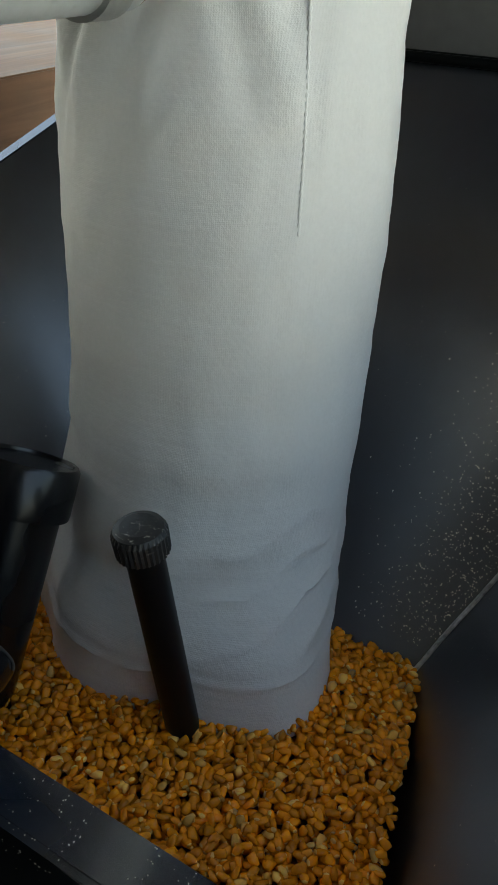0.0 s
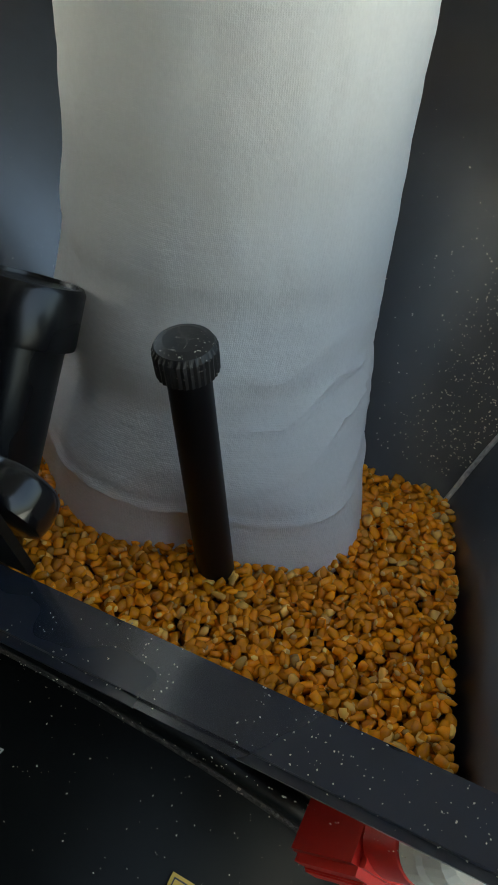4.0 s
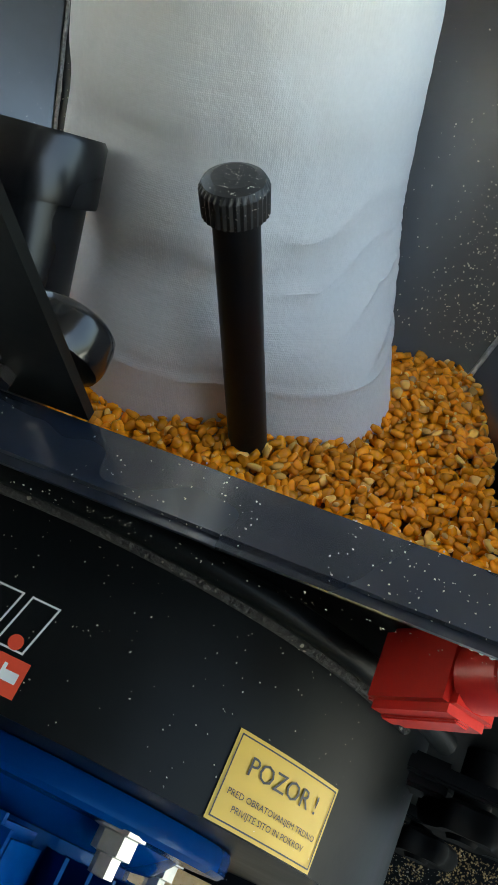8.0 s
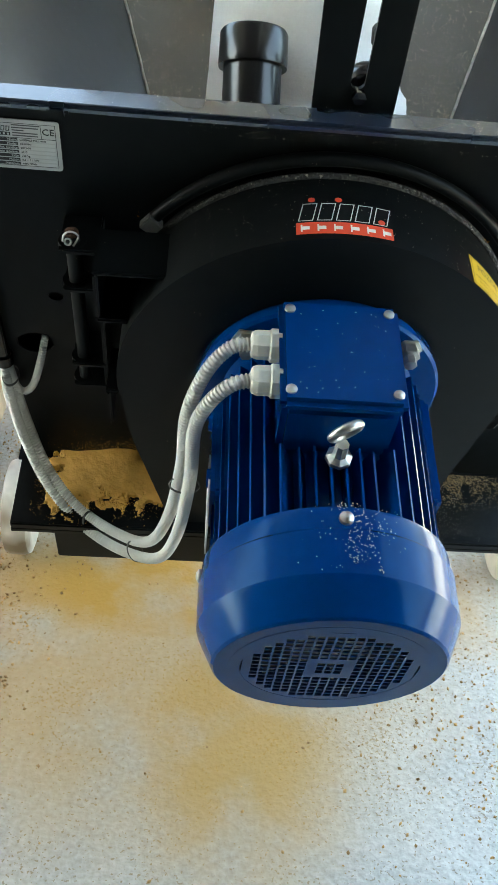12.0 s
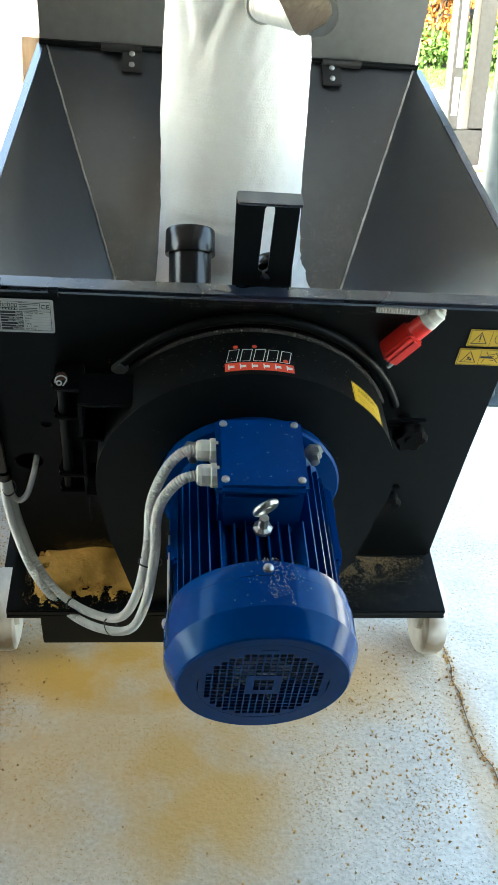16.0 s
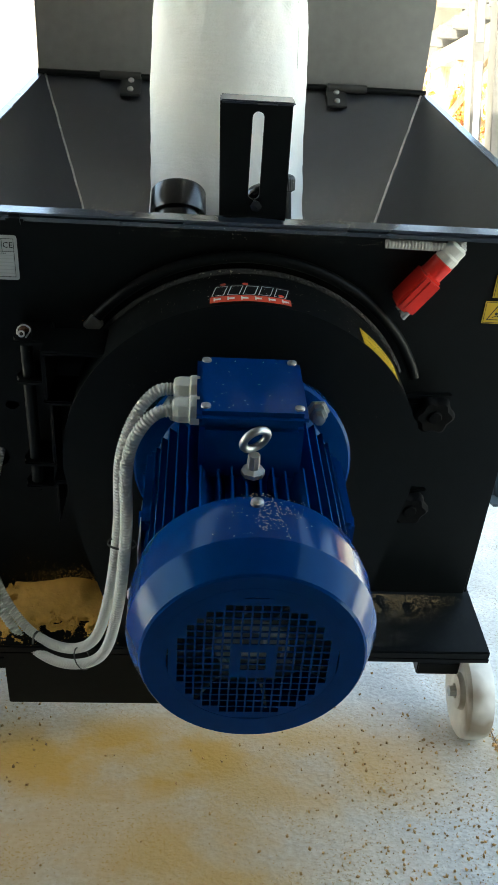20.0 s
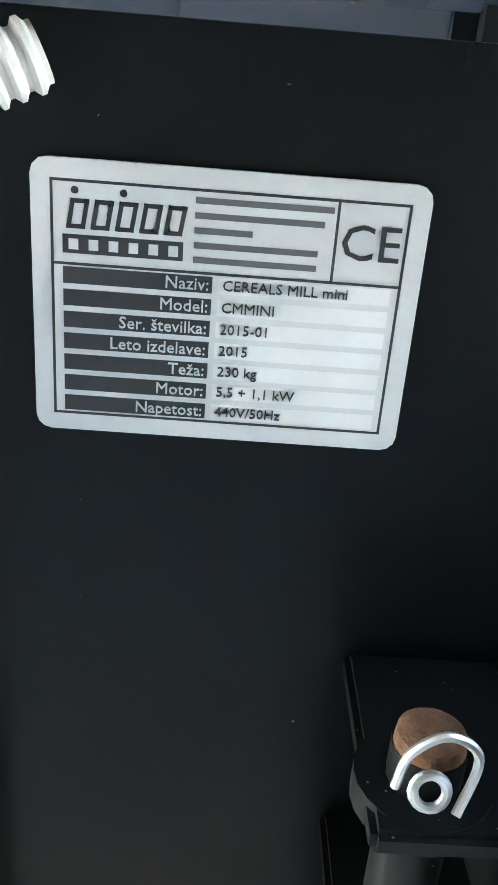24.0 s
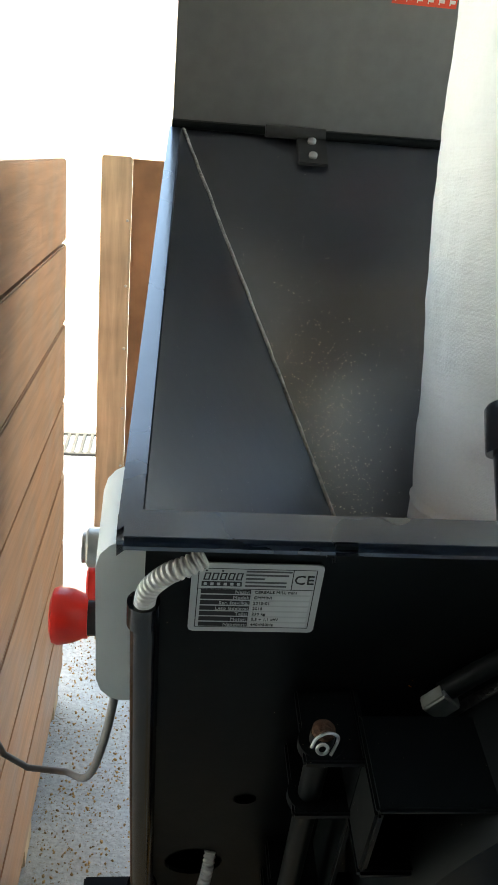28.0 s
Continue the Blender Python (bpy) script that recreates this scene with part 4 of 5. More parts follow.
# ---- control box on the side ----
cb = thing("control_box", MACHINE, "grey plastic control box with a red stop button", "control box")
part("enclosure", prism([(-0.483, -0.222), (-0.483, -0.040), (-0.505, -0.040), (-0.514, -0.045), (-0.521, -0.054), (-0.5245, -0.068), (-0.5245, -0.194), (-0.521, -0.208), (-0.514, -0.217), (-0.505, -0.222)], 0.018, 0.112), GREY, cb, bevel=0.004, smooth=True)
FACE = lambda v, w: pose(-0.5245, v, w, 0, -90, 0)
sb_ = part("stop_button", lathe([(0.0, 0.043), (0.016, 0.0425), (0.0235, 0.040), (0.0255, 0.035), (0.023, 0.022), (0.0195, 0.014), (0.0195, 0.010)], 32, FACE(0.068, -0.172)), RED, cb, "red mushroom stop button", smooth=True)
part("button_collar", lathe([(0.017, 0.0), (0.017, 0.012)], 20, FACE(0.068, -0.172)), INK, sb_)
part("push_button", lathe([(0.015, 0.0), (0.015, 0.009), (0.010, 0.011), (0.0, 0.011)], 20, FACE(0.068, -0.132)), RED, cb, smooth=True)
part("key_switch", lathe([(0.0165, 0.0), (0.0165, 0.009), (0.013, 0.011), (0.013, 0.014), (0, 0.014)], 24, FACE(0.068, -0.092)), STEEL, cb, smooth=True)
cable = thing("power_cable", label="grey rubber cable sagging from the control box", category="cable")
part("cable", hose([(-0.508, 0.15, 1.03), (-0.512, 0.19, 0.93), (-0.53, 0.26, 0.80), (-0.555, 0.38, 0.67), (-0.595, 0.50, 0.585), (-0.645, 0.53, 0.565), (-0.69, 0.53, 0.60), (-0.73, 0.53, 0.70), (-0.9, 0.55, 0.9), (-1.2, 0.5, 0.6), (-1.5, 0.4, 0.02), (-2.2, 0.2, 0.012)], 0.0048, n=6), mat("grey_rubber", (0.2, 0.2, 0.2), 0.5), cable, smooth=True)

# ---- signs ----
# A sign is drawn flat in x (right) and y (up), then laid onto the panel or bent round the casing.
PANEL = lambda u, w, v=-0.0: pose(u, v - 0.0006, w, 90, 0, 0)


def flat(name, x0, x1, y0, y1, m, material, parent, z0=0.0, z1=0.0006):
    return part(name, block(x0, x1, y0, y1, z0, z1, m=m), material, parent)


def stroke(points, width, z=0.0010, bm=None, close=False):
    """A flat line of even width through 2-D points."""
    bm = bm or bmesh.new()
    pts = list(points) + ([points[0]] if close else [])
    for (xa, ya), (xb, yb) in zip(pts, pts[1:]):
        d = Vector((xb - xa, yb - ya, 0))
        if d.length < 1e-7:
            continue
        n = Vector((-d.y, d.x, 0)).normalized() * width / 2
        e = d.normalized() * width / 2
        a, b = Vector((xa, ya, z)) - e, Vector((xb, yb, z)) + e
        bm.faces.new([bm.verts.new(p) for p in (a - n, b - n, b + n, a + n)])
    return bm


def dot(cx, cy, r, z=0.0010, bm=None):
    bm = bm or bmesh.new()
    bm.faces.new([bm.verts.new((cx + r * math.cos(2 * math.pi * k / 20), cy + r * math.sin(2 * math.pi * k / 20), z)) for k in range(20)])
    return bm


def moved(bm, m):
    bmesh.ops.transform(bm, matrix=m, verts=bm.verts)
    return bm


# rating plate of the mill, 95 x 70 mm
plate = thing("nameplate", MACHINE @ PANEL(-0.4035, -0.0757, -0.002) @ Matrix.Diagonal((1.035, 1.02, 1, 1)), "silver nameplate with black printing on the panel", "nameplate")
I4 = Matrix()
pl = bmesh.new()
o = [(sx * 0.0435 + 0.004 * math.cos(a), sy * 0.0310 + 0.004 * math.sin(a)) for sx, sy, a0 in ((1, 1, 0), (-1, 1, 90), (-1, -1, 180), (1, -1, 270)) for a in (radians(a0), radians(a0 + 30), radians(a0 + 60), radians(a0 + 90))]
prism(o, -0.001, 0.0004, "z", pl)
part("plate", pl, SILVER, plate)
part("border", stroke([(-0.0425, -0.030), (0.0425, -0.030), (0.0425, 0.030), (-0.0425, 0.030)], 0.0007, 0.0006, close=True), INK, plate)
part("border", stroke([(-0.0425, 0.0100), (0.0425, 0.0100)], 0.0007, 0.0006), INK, plate)
part("border", stroke([(0.0255, 0.0100), (0.0255, 0.030)], 0.0007, 0.0006), INK, plate)
for k in range(5):
    x = -0.0385 + 0.0058 * k
    part("mark_stroke", stroke([(x, 0.0192), (x + 0.0034, 0.0192), (x + 0.0044, 0.0253), (x + 0.0010, 0.0253)], 0.0011, 0.0006, close=True), INK, plate)
for x in (-0.0370, -0.0255):
    part("mark_dot", dot(x, 0.0278, 0.0009, 0.0006), INK, plate)
flat("mark_bar", -0.0400, -0.0110, 0.0126, 0.0172, I4, INK, plate, 0.0004, 0.0007)
for k in range(6):
    flat("mark_block", -0.0385 + 0.0048 * k, -0.0362 + 0.0048 * k, 0.0136, 0.0162, I4, SILVER, plate, 0.0007, 0.0009)
for k, wd in enumerate((0.033, 0.031, 0.014, 0.030, 0.030)):
    flat("address_bar", -0.0085, -0.0085 + wd, 0.0268 - 0.0036 * k, 0.0283 - 0.0036 * k, I4, mat("grey_ink", (0.08, 0.08, 0.08), 0.5, bump=0), plate, 0.0004, 0.0006)
letters("mark_letters", "CE", 0.0125, pose(0.0340, 0.0198, 0.0006), INK, plate)
rows_ = (("Naziv:", "CEREALS MILL mini"), ("Model:", "CMMINI"), ("Ser. \u0161tevilka:", "2015-01"), ("Leto izdelave:", "2015"), ("Te\u017ea:", "230 kg"), ("Motor:", "5,5 + 1,1 kW"), ("Napetost:", "440V/50Hz"))
for k, (a, b) in enumerate(rows_):
    y = 0.0071 - 0.0057 * k
    flat("label_bar", -0.0400, -0.0035, y - 0.0021, y + 0.0021, I4, INK, plate, 0.0004, 0.0006)
    flat("value_box", -0.0020, 0.0405, y - 0.0021, y + 0.0021, I4, mat("pale_foil", (0.58, 0.58, 0.57), 0.4, bump=0), plate, 0.0003, 0.0005)
    letters("label_letters", a, 0.0044, pose(-0.0042, y, 0.0007), SILVER, plate, align="RIGHT")
    letters("value_letters", b, 0.0038, pose(-0.0010, y, 0.0006), INK, plate, align="LEFT")

# warning signs beside the plug
def triangle(cx, cy, s):
    return [(cx - s, cy - s * 0.8), (cx + s, cy - s * 0.8), (cx, cy + s * 0.95)]


for n, (cu, cw) in enumerate(((0.437, -0.0880), (0.428, -0.1330))):
    sg = thing("warning_sign", MACHINE @ PANEL(cu, cw, -0.001), ("yellow sticker with exclamation triangle and rotation arrow", "yellow sticker with triangle and crushed hand symbol")[n], "warning sign", group="yellow warning stickers")
    flat("sheet", -0.043, 0.043, -0.0195, 0.0195, I4, YELLOW, sg)
    ink = bmesh.new()
    stroke([(-0.041, -0.0178), (0.041, -0.0178), (0.041, 0.0178), (-0.041, 0.0178)], 0.0009, 0.0009, ink, True)
    stroke([(0.0, -0.0178), (0.0, 0.0178)], 0.0009, 0.0009, ink)
    stroke(triangle(-0.021, -0.001, 0.0145), 0.0016, 0.0009, ink, True)
    if n == 0:
        stroke([(-0.021, 0.0065), (-0.021, -0.0035)], 0.0024, 0.0009, ink)
        dot(-0.021, -0.0078, 0.0014, 0.0009, ink)
        stroke([(0.020 + 0.0125 * math.cos(radians(a)), 0.0125 * math.sin(radians(a))) for a in range(-60, 261, 20)], 0.0012, 0.0009, ink)
        stroke([(0.022, -0.0155), (0.0265, -0.0112), (0.0205, -0.0092)], 0.0012, 0.0009, ink)
    else:
        stroke([(-0.027, -0.0085), (-0.020, -0.0055), (-0.016, -0.0088)], 0.0014, 0.0009, ink)
        dot(-0.0215, -0.002, 0.0026, 0.0009, ink)
        dot(-0.0165, -0.0055, 0.0022, 0.0009, ink)
        stroke([(0.004, 0.0), (0.022, 0.0)], 0.0050, 0.0009, ink)
        for k in range(4):
            stroke([(0.018 + 0.001 * k, 0.006 - 0.004 * k), (0.027, 0.008 - 0.005 * k)], 0.0016, 0.0009, ink)
        stroke([(0.010, 0.013), (0.016, 0.004), (0.010, -0.004), (0.006, -0.013)], 0.0014, 0.0009, ink)
        stroke([(0.037, 0.013), (0.029, 0.010), (0.037, 0.002), (0.029, -0.004), (0.037, -0.012)], 0.0016, 0.0009, ink)
    part("print", ink, INK, sg)


def bend(me_or_bm, mid, v0, radius):
    """Lays a drawing round the casing: x runs along the arc, y towards the panel, z outwards."""
    for v in me_or_bm.verts if hasattr(me_or_bm, "verts") else me_or_bm.vertices:
        x, y, z = v.co
        a = mid - x / radius
        v.co = ((radius + z) * math.cos(a), v0 + y, DW + (radius + z) * math.sin(a))


def bent_sheet(x0, x1, y0, y1, z, n=14):
    bm = bmesh.new()
    prev = None
    for k in range(n + 1):
        x = x0 + (x1 - x0) * k / n
        pair = (bm.verts.new((x, y0, z)), bm.verts.new((x, y1, z)))
        if prev:
            bm.faces.new((prev[0], pair[0], pair[1], prev[1]))
        prev = pair
    return bm


def bent_letters(name, text, size, x, y, mid, v0, material, parent, z=0.0016):
    ob = letters(name, text, size, pose(x, y, z), material, parent, depth=0.0)
    bend(ob.data, mid, v0, DR)
    return ob


pz = thing("caution_sign", MACHINE, "yellow caution sticker with black lettering on the casing", "warning sign")
MID, V0 = radians(44.5), -0.108
bmz = bent_sheet(-0.0445, 0.0445, -0.026, 0.026, 0.0008)
bend(bmz, MID, V0, DR)
part("sheet", bmz, YELLOW, pz)
bz = bmesh.new()
for y in (-0.0235, 0.0235):
    stroke([(-0.042 + 0.006 * k, y) for k in range(15)], 0.0009, 0.0013, bz)
for x in (-0.042, 0.042):
    stroke([(x, -0.0235), (x, 0.0235)], 0.0009, 0.0013, bz)
bend(bz, MID, V0, DR)
part("border", bz, INK, pz)
bent_letters("heading_letters", "POZOR !", 0.0155, 0.0, 0.0095, MID, V0, INK, pz)
bent_letters("line_letters", "PRED OBRATOVANJEM TRDNO", 0.0053, 0.0, -0.0075, MID, V0, INK, pz)
bent_letters("line_letters", "PRIVIJTE SITO IN POKROV", 0.0053, 0.0, -0.0155, MID, V0, INK, pz)


def maker_mark(parent, place, white, red, k=1.0):
    """The maker's mark as plain shapes: a red band with pale blocks, slanted outlines and red dots."""
    w = bmesh.new()
    for j in range(5):
        q = -0.053 + 0.0215 * j
        poly = [(q, 0.0145), (q + 0.016, 0.0145), (q + 0.022, 0.043), (q + 0.006, 0.043)]
        stroke([(x * k, y * k) for x, y in poly], 0.0011 * k, 0.0012, w, True)
    place(w)
    part("mark_outline", w, white, parent)
    r = bent_sheet(-0.056 * k, 0.056 * k, -0.008 * k, 0.0115 * k, 0.0010)
    place(r)
    part("mark_band", r, red, parent)
    for x, y in ((-0.037, 0.0495), (-0.006, 0.0495), (0.043, 0.0185)):
        d = dot(x * k, y * k, 0.0042 * k, 0.0014)
        place(d)
        part("mark_dot", d, red, parent)
    for j in range(6):
        b = bmesh.new()
        x = (-0.047 + 0.0188 * j) * k
        stroke([(x - 0.0028 * k, -0.003 * k), (x - 0.0028 * k, 0.0066 * k)], 0.0020 * k, 0.0014, b)
        stroke([(x - 0.0010 * k, 0.0018 * k), (x + 0.0034 * k, 0.0018 * k)], 0.0056 * k, 0.0014, b)
        place(b)
        part("mark_block", b, white, parent)


PALE = mat("pale_print", (0.72, 0.71, 0.68), 0.5, bump=0)
ORANGE = mat("red_print", (0.70, 0.06, 0.02), 0.45, bump=0)
lg = thing("maker_sticker", MACHINE, "maker's sticker, red band under pale outlines, on the casing", "sticker")
maker_mark(lg, lambda b: bend(b, radians(90.4), -0.118, DR), PALE, ORANGE, 1.06)
lg2 = thing("maker_sticker", MACHINE @ pose(-0.103, 0.9738, 0.216, 90, 0, 0), "maker's sticker, red band under pale outlines, on the lid", "sticker")
maker_mark(lg2, lambda b: None, PALE, ORANGE, 0.9)

# ---- meal lying on the ledge and rim, spilt grain ----
rng = random.Random(21)
dust = bmesh.new()
NU, NV = 190, 120
gridv = [[None] * (NV + 1) for _ in range(NU + 1)]
for i in range(NU + 1):
    for j in range(NV + 1):
        u, v = -0.44 + 0.235 * i / NU, -0.152 + 0.150 * j / NV
        h = 0.012 * (j / NV) ** 2 + 0.014 * math.exp(-((u + 0.30) / 0.05) ** 2) * (j / NV) ** 6 + 0.003 * noise.noise(Vector((u * 30, v * 30, 1))) + 0.004
        cut = noise.noise(Vector((u * 60, v * 60, 7))) * 0.045 + noise.noise(Vector((u * 160, v * 160, 2))) * 0.02
        edge = min(v + 0.105 + 0.25 * max(0, -0.33 - u), (u + 0.425) * 1.5, 0.09) + cut
        k = max(0, min(1, edge / 0.03 + 0.5 + 0.4 * noise.noise(Vector((u * 420, v * 420, 4)))))
        gridv[i][j] = dust.verts.new((u, v, -0.757 - 0.003 + (h + 0.003) * k * k * (3 - 2 * k)))
for i in range(NU):
    for j in range(NV):
        dust.faces.new((gridv[i][j], gridv[i + 1][j], gridv[i + 1][j + 1], gridv[i][j + 1]))
tagged(part("meal_drift", dust, FLOUR, smooth=True), "drift of yellow maize meal on the black ledge", "meal", kind="stuff").matrix_world = MACHINE
spill = []
for _ in range(900):
    x, y = rng.gauss(0.43, 0.13), rng.gauss(0.10, 0.24)
    spill.append((x, y))
for _ in range(1100):
    (xa, ya), (xb, yb) = rng.choice(list(zip(JOINT, JOINT[1:])))
    f = rng.random()
    spill.append((xa + (xb - xa) * f + rng.gauss(0, 0.0055 if rng.random() < 0.75 else 0.022), ya + (yb - ya) * f))
for _ in range(2400):
    spill.append((rng.gauss(-0.62, 0.10), rng.uniform(0.0, 1.9)))
for _ in range(200):
    spill.append((rng.uniform(-0.6, 0.6), rng.uniform(-0.45, 0.4)))
cb_v, cb_f = [], []
base_v = [Vector(v) for v in ((1, 0, 0), (-1, 0, 0), (0, 1, 0), (0, -1, 0), (0, 0, 1), (0, 0, -1))]
base_f = ((0, 2, 4), (2, 1, 4), (1, 3, 4), (3, 0, 4), (2, 0, 5), (1, 2, 5), (3, 1, 5), (0, 3, 5))
for x, y in spill:
    s = 0.0014 + 0.0046 * rng.random() ** 1.9
    q = Euler((rng.uniform(0, 6), rng.uniform(0, 6), rng.uniform(0, 6))).to_matrix()
    k = len(cb_v)
    cb_v += [q @ Vector((v.x * s, v.y * s * 0.7, v.z * s * 0.6)) + Vector((x, y, s * 0.5)) for v in base_v]
    cb_f += [tuple(k + i for i in f) for f in base_f]
me = bpy.data.meshes.new("spilt_grain")
me.from_pydata(cb_v, [], cb_f)
me.materials.append(mat("cracked_maize", (0.42, 0.25, 0.09), 0.7, vary=0.3, bump=0, island=0.4))
tagged(new("spilt_grain", me), "scattered cracked maize on the concrete floor", "grain", kind="stuff")


# ---- meal flecks lying on the machine ----
FLECK = mat("pale_meal", (0.66, 0.60, 0.48), 0.8, vary=0.2, bump=0, island=0.3)
def flecks(name, spots, label, lo=0.0004, hi=0.0012, m=None, material=None):
    """Tiny flat crumbs, each at a place with a normal."""
    v, f = [], []
    for p, nrm in spots:
        s = rng.uniform(lo, hi)
        q = Vector(nrm).to_track_quat("Z", "Y").to_matrix() @ Euler((0, 0, rng.uniform(0, 6.3))).to_matrix()
        k = len(v)
        v += [q @ Vector((c.x * s, c.y * s * 0.7, c.z * s * 0.5)) + Vector(p) for c in base_v]
        f += [tuple(k + i for i in t) for t in base_f]
    me = bpy.data.meshes.new(name)
    me.from_pydata(v, [], f)
    me.materials.append(material or FLECK)
    ob = tagged(new(name, me), label, "meal", kind="stuff")
    if m:
        ob.matrix_world = m


sp = []
for _ in range(420):
    a, z = radians(rng.gauss(86, 9)), rng.uniform(0.428, 0.513)
    if noise.noise(Vector((a * 9, z * 30, 3))) > -0.05:
        r = 0.1518 if z < 0.453 else 0.1552
        sp.append(((r * math.cos(a), r * math.sin(a), z), (math.cos(a), math.sin(a), 0)))
for _ in range(40):
    sp.append(((rng.uniform(-0.06, 0.06), 0.2073, rng.uniform(0.185, 0.32)), (0, 1, 0)))
flecks("motor_flecks", sp, "pale meal flecks on the motor cowl", m=MOTOR)
sp = []
for _ in range(1500):
    u = rng.uniform(-0.5, 0.5)
    if rng.random() < 0.35 + u and noise.noise(Vector((u * 14, 0, 9))) > -0.3:
        sp.append(((u, rng.uniform(-0.030, 0.006), 0.0052), (0, 0, 1)))
for _ in range(160):
    sp.append(((rng.uniform(-0.2, 0.3), -0.0363, rng.uniform(-0.018, 0.0)), (0, -1, 0)))
for _ in range(260):
    a = radians(rng.uniform(35, 130))
    v = rng.uniform(-0.13, -0.02)
    sp.append((((DR + 0.0006) * math.cos(a), v, DW + (DR + 0.0006) * math.sin(a)), (math.cos(a), 0, math.sin(a))))
for _ in range(700):
    u = rng.uniform(0.08, 0.48)
    if rng.random() < 0.9 - 1.5 * (u - 0.08):
        sp.append(((u, -0.15 + 0.145 * rng.random() ** 0.6, -0.7565), (0, 0, 1)))
for _ in range(1800):
    u = rng.gauss(0.27, 0.07)
    if 0.1 < u < 0.48:
        sp.append(((u, -0.148 + 0.143 * rng.random() ** 0.8, -0.7565), (0, 0, 1)))
flecks("rim_flecks", sp, "pale meal flecks on the rim and casing", m=MACHINE, lo=0.0002, hi=0.0008)
sp = []
bn = (0, -0.42, 0.907)
for _ in range(2600):
    u = rng.gauss(0.24, 0.05) if rng.random() < 0.7 else rng.gauss(-0.27, 0.05)
    v = 0.34 + abs(rng.gauss(0, 0.16))
    if v < 0.9 and -0.145 - 0.32 * v < u < 0.09 + 0.37 * v:
        sp.append(((u, v, -0.447 * (0.965 - v) / 0.963 + 0.0045), bn))
flecks("hopper_flecks", sp, "dust of pale meal on the hopper wall", 0.0004, 0.0013, MACHINE)

sp = []
for _ in range(5200):
    u, v = rng.uniform(-0.455, -0.20), rng.uniform(-0.153, -0.01)
    if rng.random() < 0.15 + 6 * max(0, v + 0.14) and noise.noise(Vector((u * 45, v * 45, 8))) > -0.12:
        sp.append(((u, v, -0.7566), (0, 0, 1)))
for _ in range(900):
    u = rng.gauss(-0.30, 0.05)
    sp.append(((max(-0.44, min(-0.21, u)), -0.0006, -0.745 + abs(rng.gauss(0, 0.02))), (0, -1, 0)))
side_sp = []
for _ in range(5200):
    u, v = rng.gauss(0.24, 0.10), -0.003 - abs(rng.gauss(0, 0.030))
    if 0.14 < u < 0.47 and v > -0.14 and noise.noise(Vector((u * 38, v * 38, 4))) > -0.22 + 2.5 * (-v - 0.03):
        side_sp.append(((u, v, -0.7565 + 0.0035 * math.exp(v / 0.012)), (0, 0, 1)))
flecks("side_crumbs", side_sp, "tan meal crumbs against the panel on the ledge", 0.0006, 0.0019, MACHINE, mat("tan_meal", (0.26, 0.175, 0.08), 0.9, vary=0.4, bump=0, island=0.5))
flecks("ledge_crumbs", sp, "loose yellow meal crumbs round the drift", 0.0004, 0.0014, MACHINE, FLOUR)

# ---- wooden boxes ----
def plank_box(name, x0, x1, y0, y1, z0, z1, boards, label, face, material, lean=0.0):
    """A pallet box: a core, and planks on the long side towards the mill."""
    ob = thing(name, Matrix.Translation((0, 0, 0)), label, "pallet box", group="pallet boxes")
    part("core", block(x0 + 0.02, x1 - 0.02, y0 + 0.02, y1 - 0.02, z0, z1 - 0.01), material, ob)
    h = (z1 - z0) / boards
    rg = random.Random(len(name))
    for k in range(boards):
        b = block(x1 - 0.019, x1 + rg.uniform(0, 0.003), y0, y1, z0 + h * k + 0.003, z0 + h * (k + 1) - 0.003)
        part("plank", b, material, ob, bevel=0.003)
        part("plank", block(x0, x1, y0 - 0.002, y0 + 0.019, z0 + h * k + 0.003, z0 + h * (k + 1) - 0.003), material, ob, bevel=0.003)
    for k in range(3):
        yy = y0 + (y1 - y0 - 0.1) * k / 2
        part("skid", block(x0, x1 - 0.01, yy, yy + 0.1, 0.0, z0), PALEWOOD, ob, bevel=0.004)
    return ob


bx = plank_box("pallet_box", -1.75, -0.705, 0.42, 1.52, 0.11, 1.42, 7, "brown stained plank pallet box beside the mill", 1, WOOD)
bx.matrix_world = pose(0, 0, 0, 0, 0, 0)
b2 = thing("plywood_crate", label="upright plywood crate with a pale timber edge", category="crate", group="pallet boxes")
part("panel", block(-0.565, 0.25, 1.805, 1.825, 0.10, 1.425), mat("brown_plywood", (0.27, 0.13, 0.06), 0.6, vary=0.4, bump=0.15, grain=14, big=5), b2)
part("stile", block(-0.645, -0.566, 1.795, 1.83, 0.06, 1.43), PALEWOOD, b2, bevel=0.003)
part("side", block(-0.645, -0.62, 1.831, 2.55, 0.06, 1.42), WOOD, b2, bevel=0.003)
part("foot", block(-0.64, 0.25, 1.84, 2.5, 0.0, 0.06), PALEWOOD, b2)
for k in range(7):
    part("nail", lathe([(0.004, 0), (0.003, 0.002)], 8, pose(-0.575, 1.795, 0.25 + 0.17 * k, 90, 0, 0)), STEEL, b2)
drain = thing("drain_grate", label="iron drain grate set in the concrete yard", category="grate")
part("frame", prism([(-1.05, 3.55), (-0.70, 3.55), (-0.70, 3.58), (-1.05, 3.58)], 0.0, 0.012, "z"), INK, drain)
part("frame", prism([(-1.05, 3.87), (-0.70, 3.87), (-0.70, 3.90), (-1.05, 3.90)], 0.0, 0.012, "z"), INK, drain)
for k in range(9):
    part("slat", block(-1.05 + 0.04 * k, -1.034 + 0.04 * k, 3.581, 3.869, 0.004, 0.012), INK, drain)

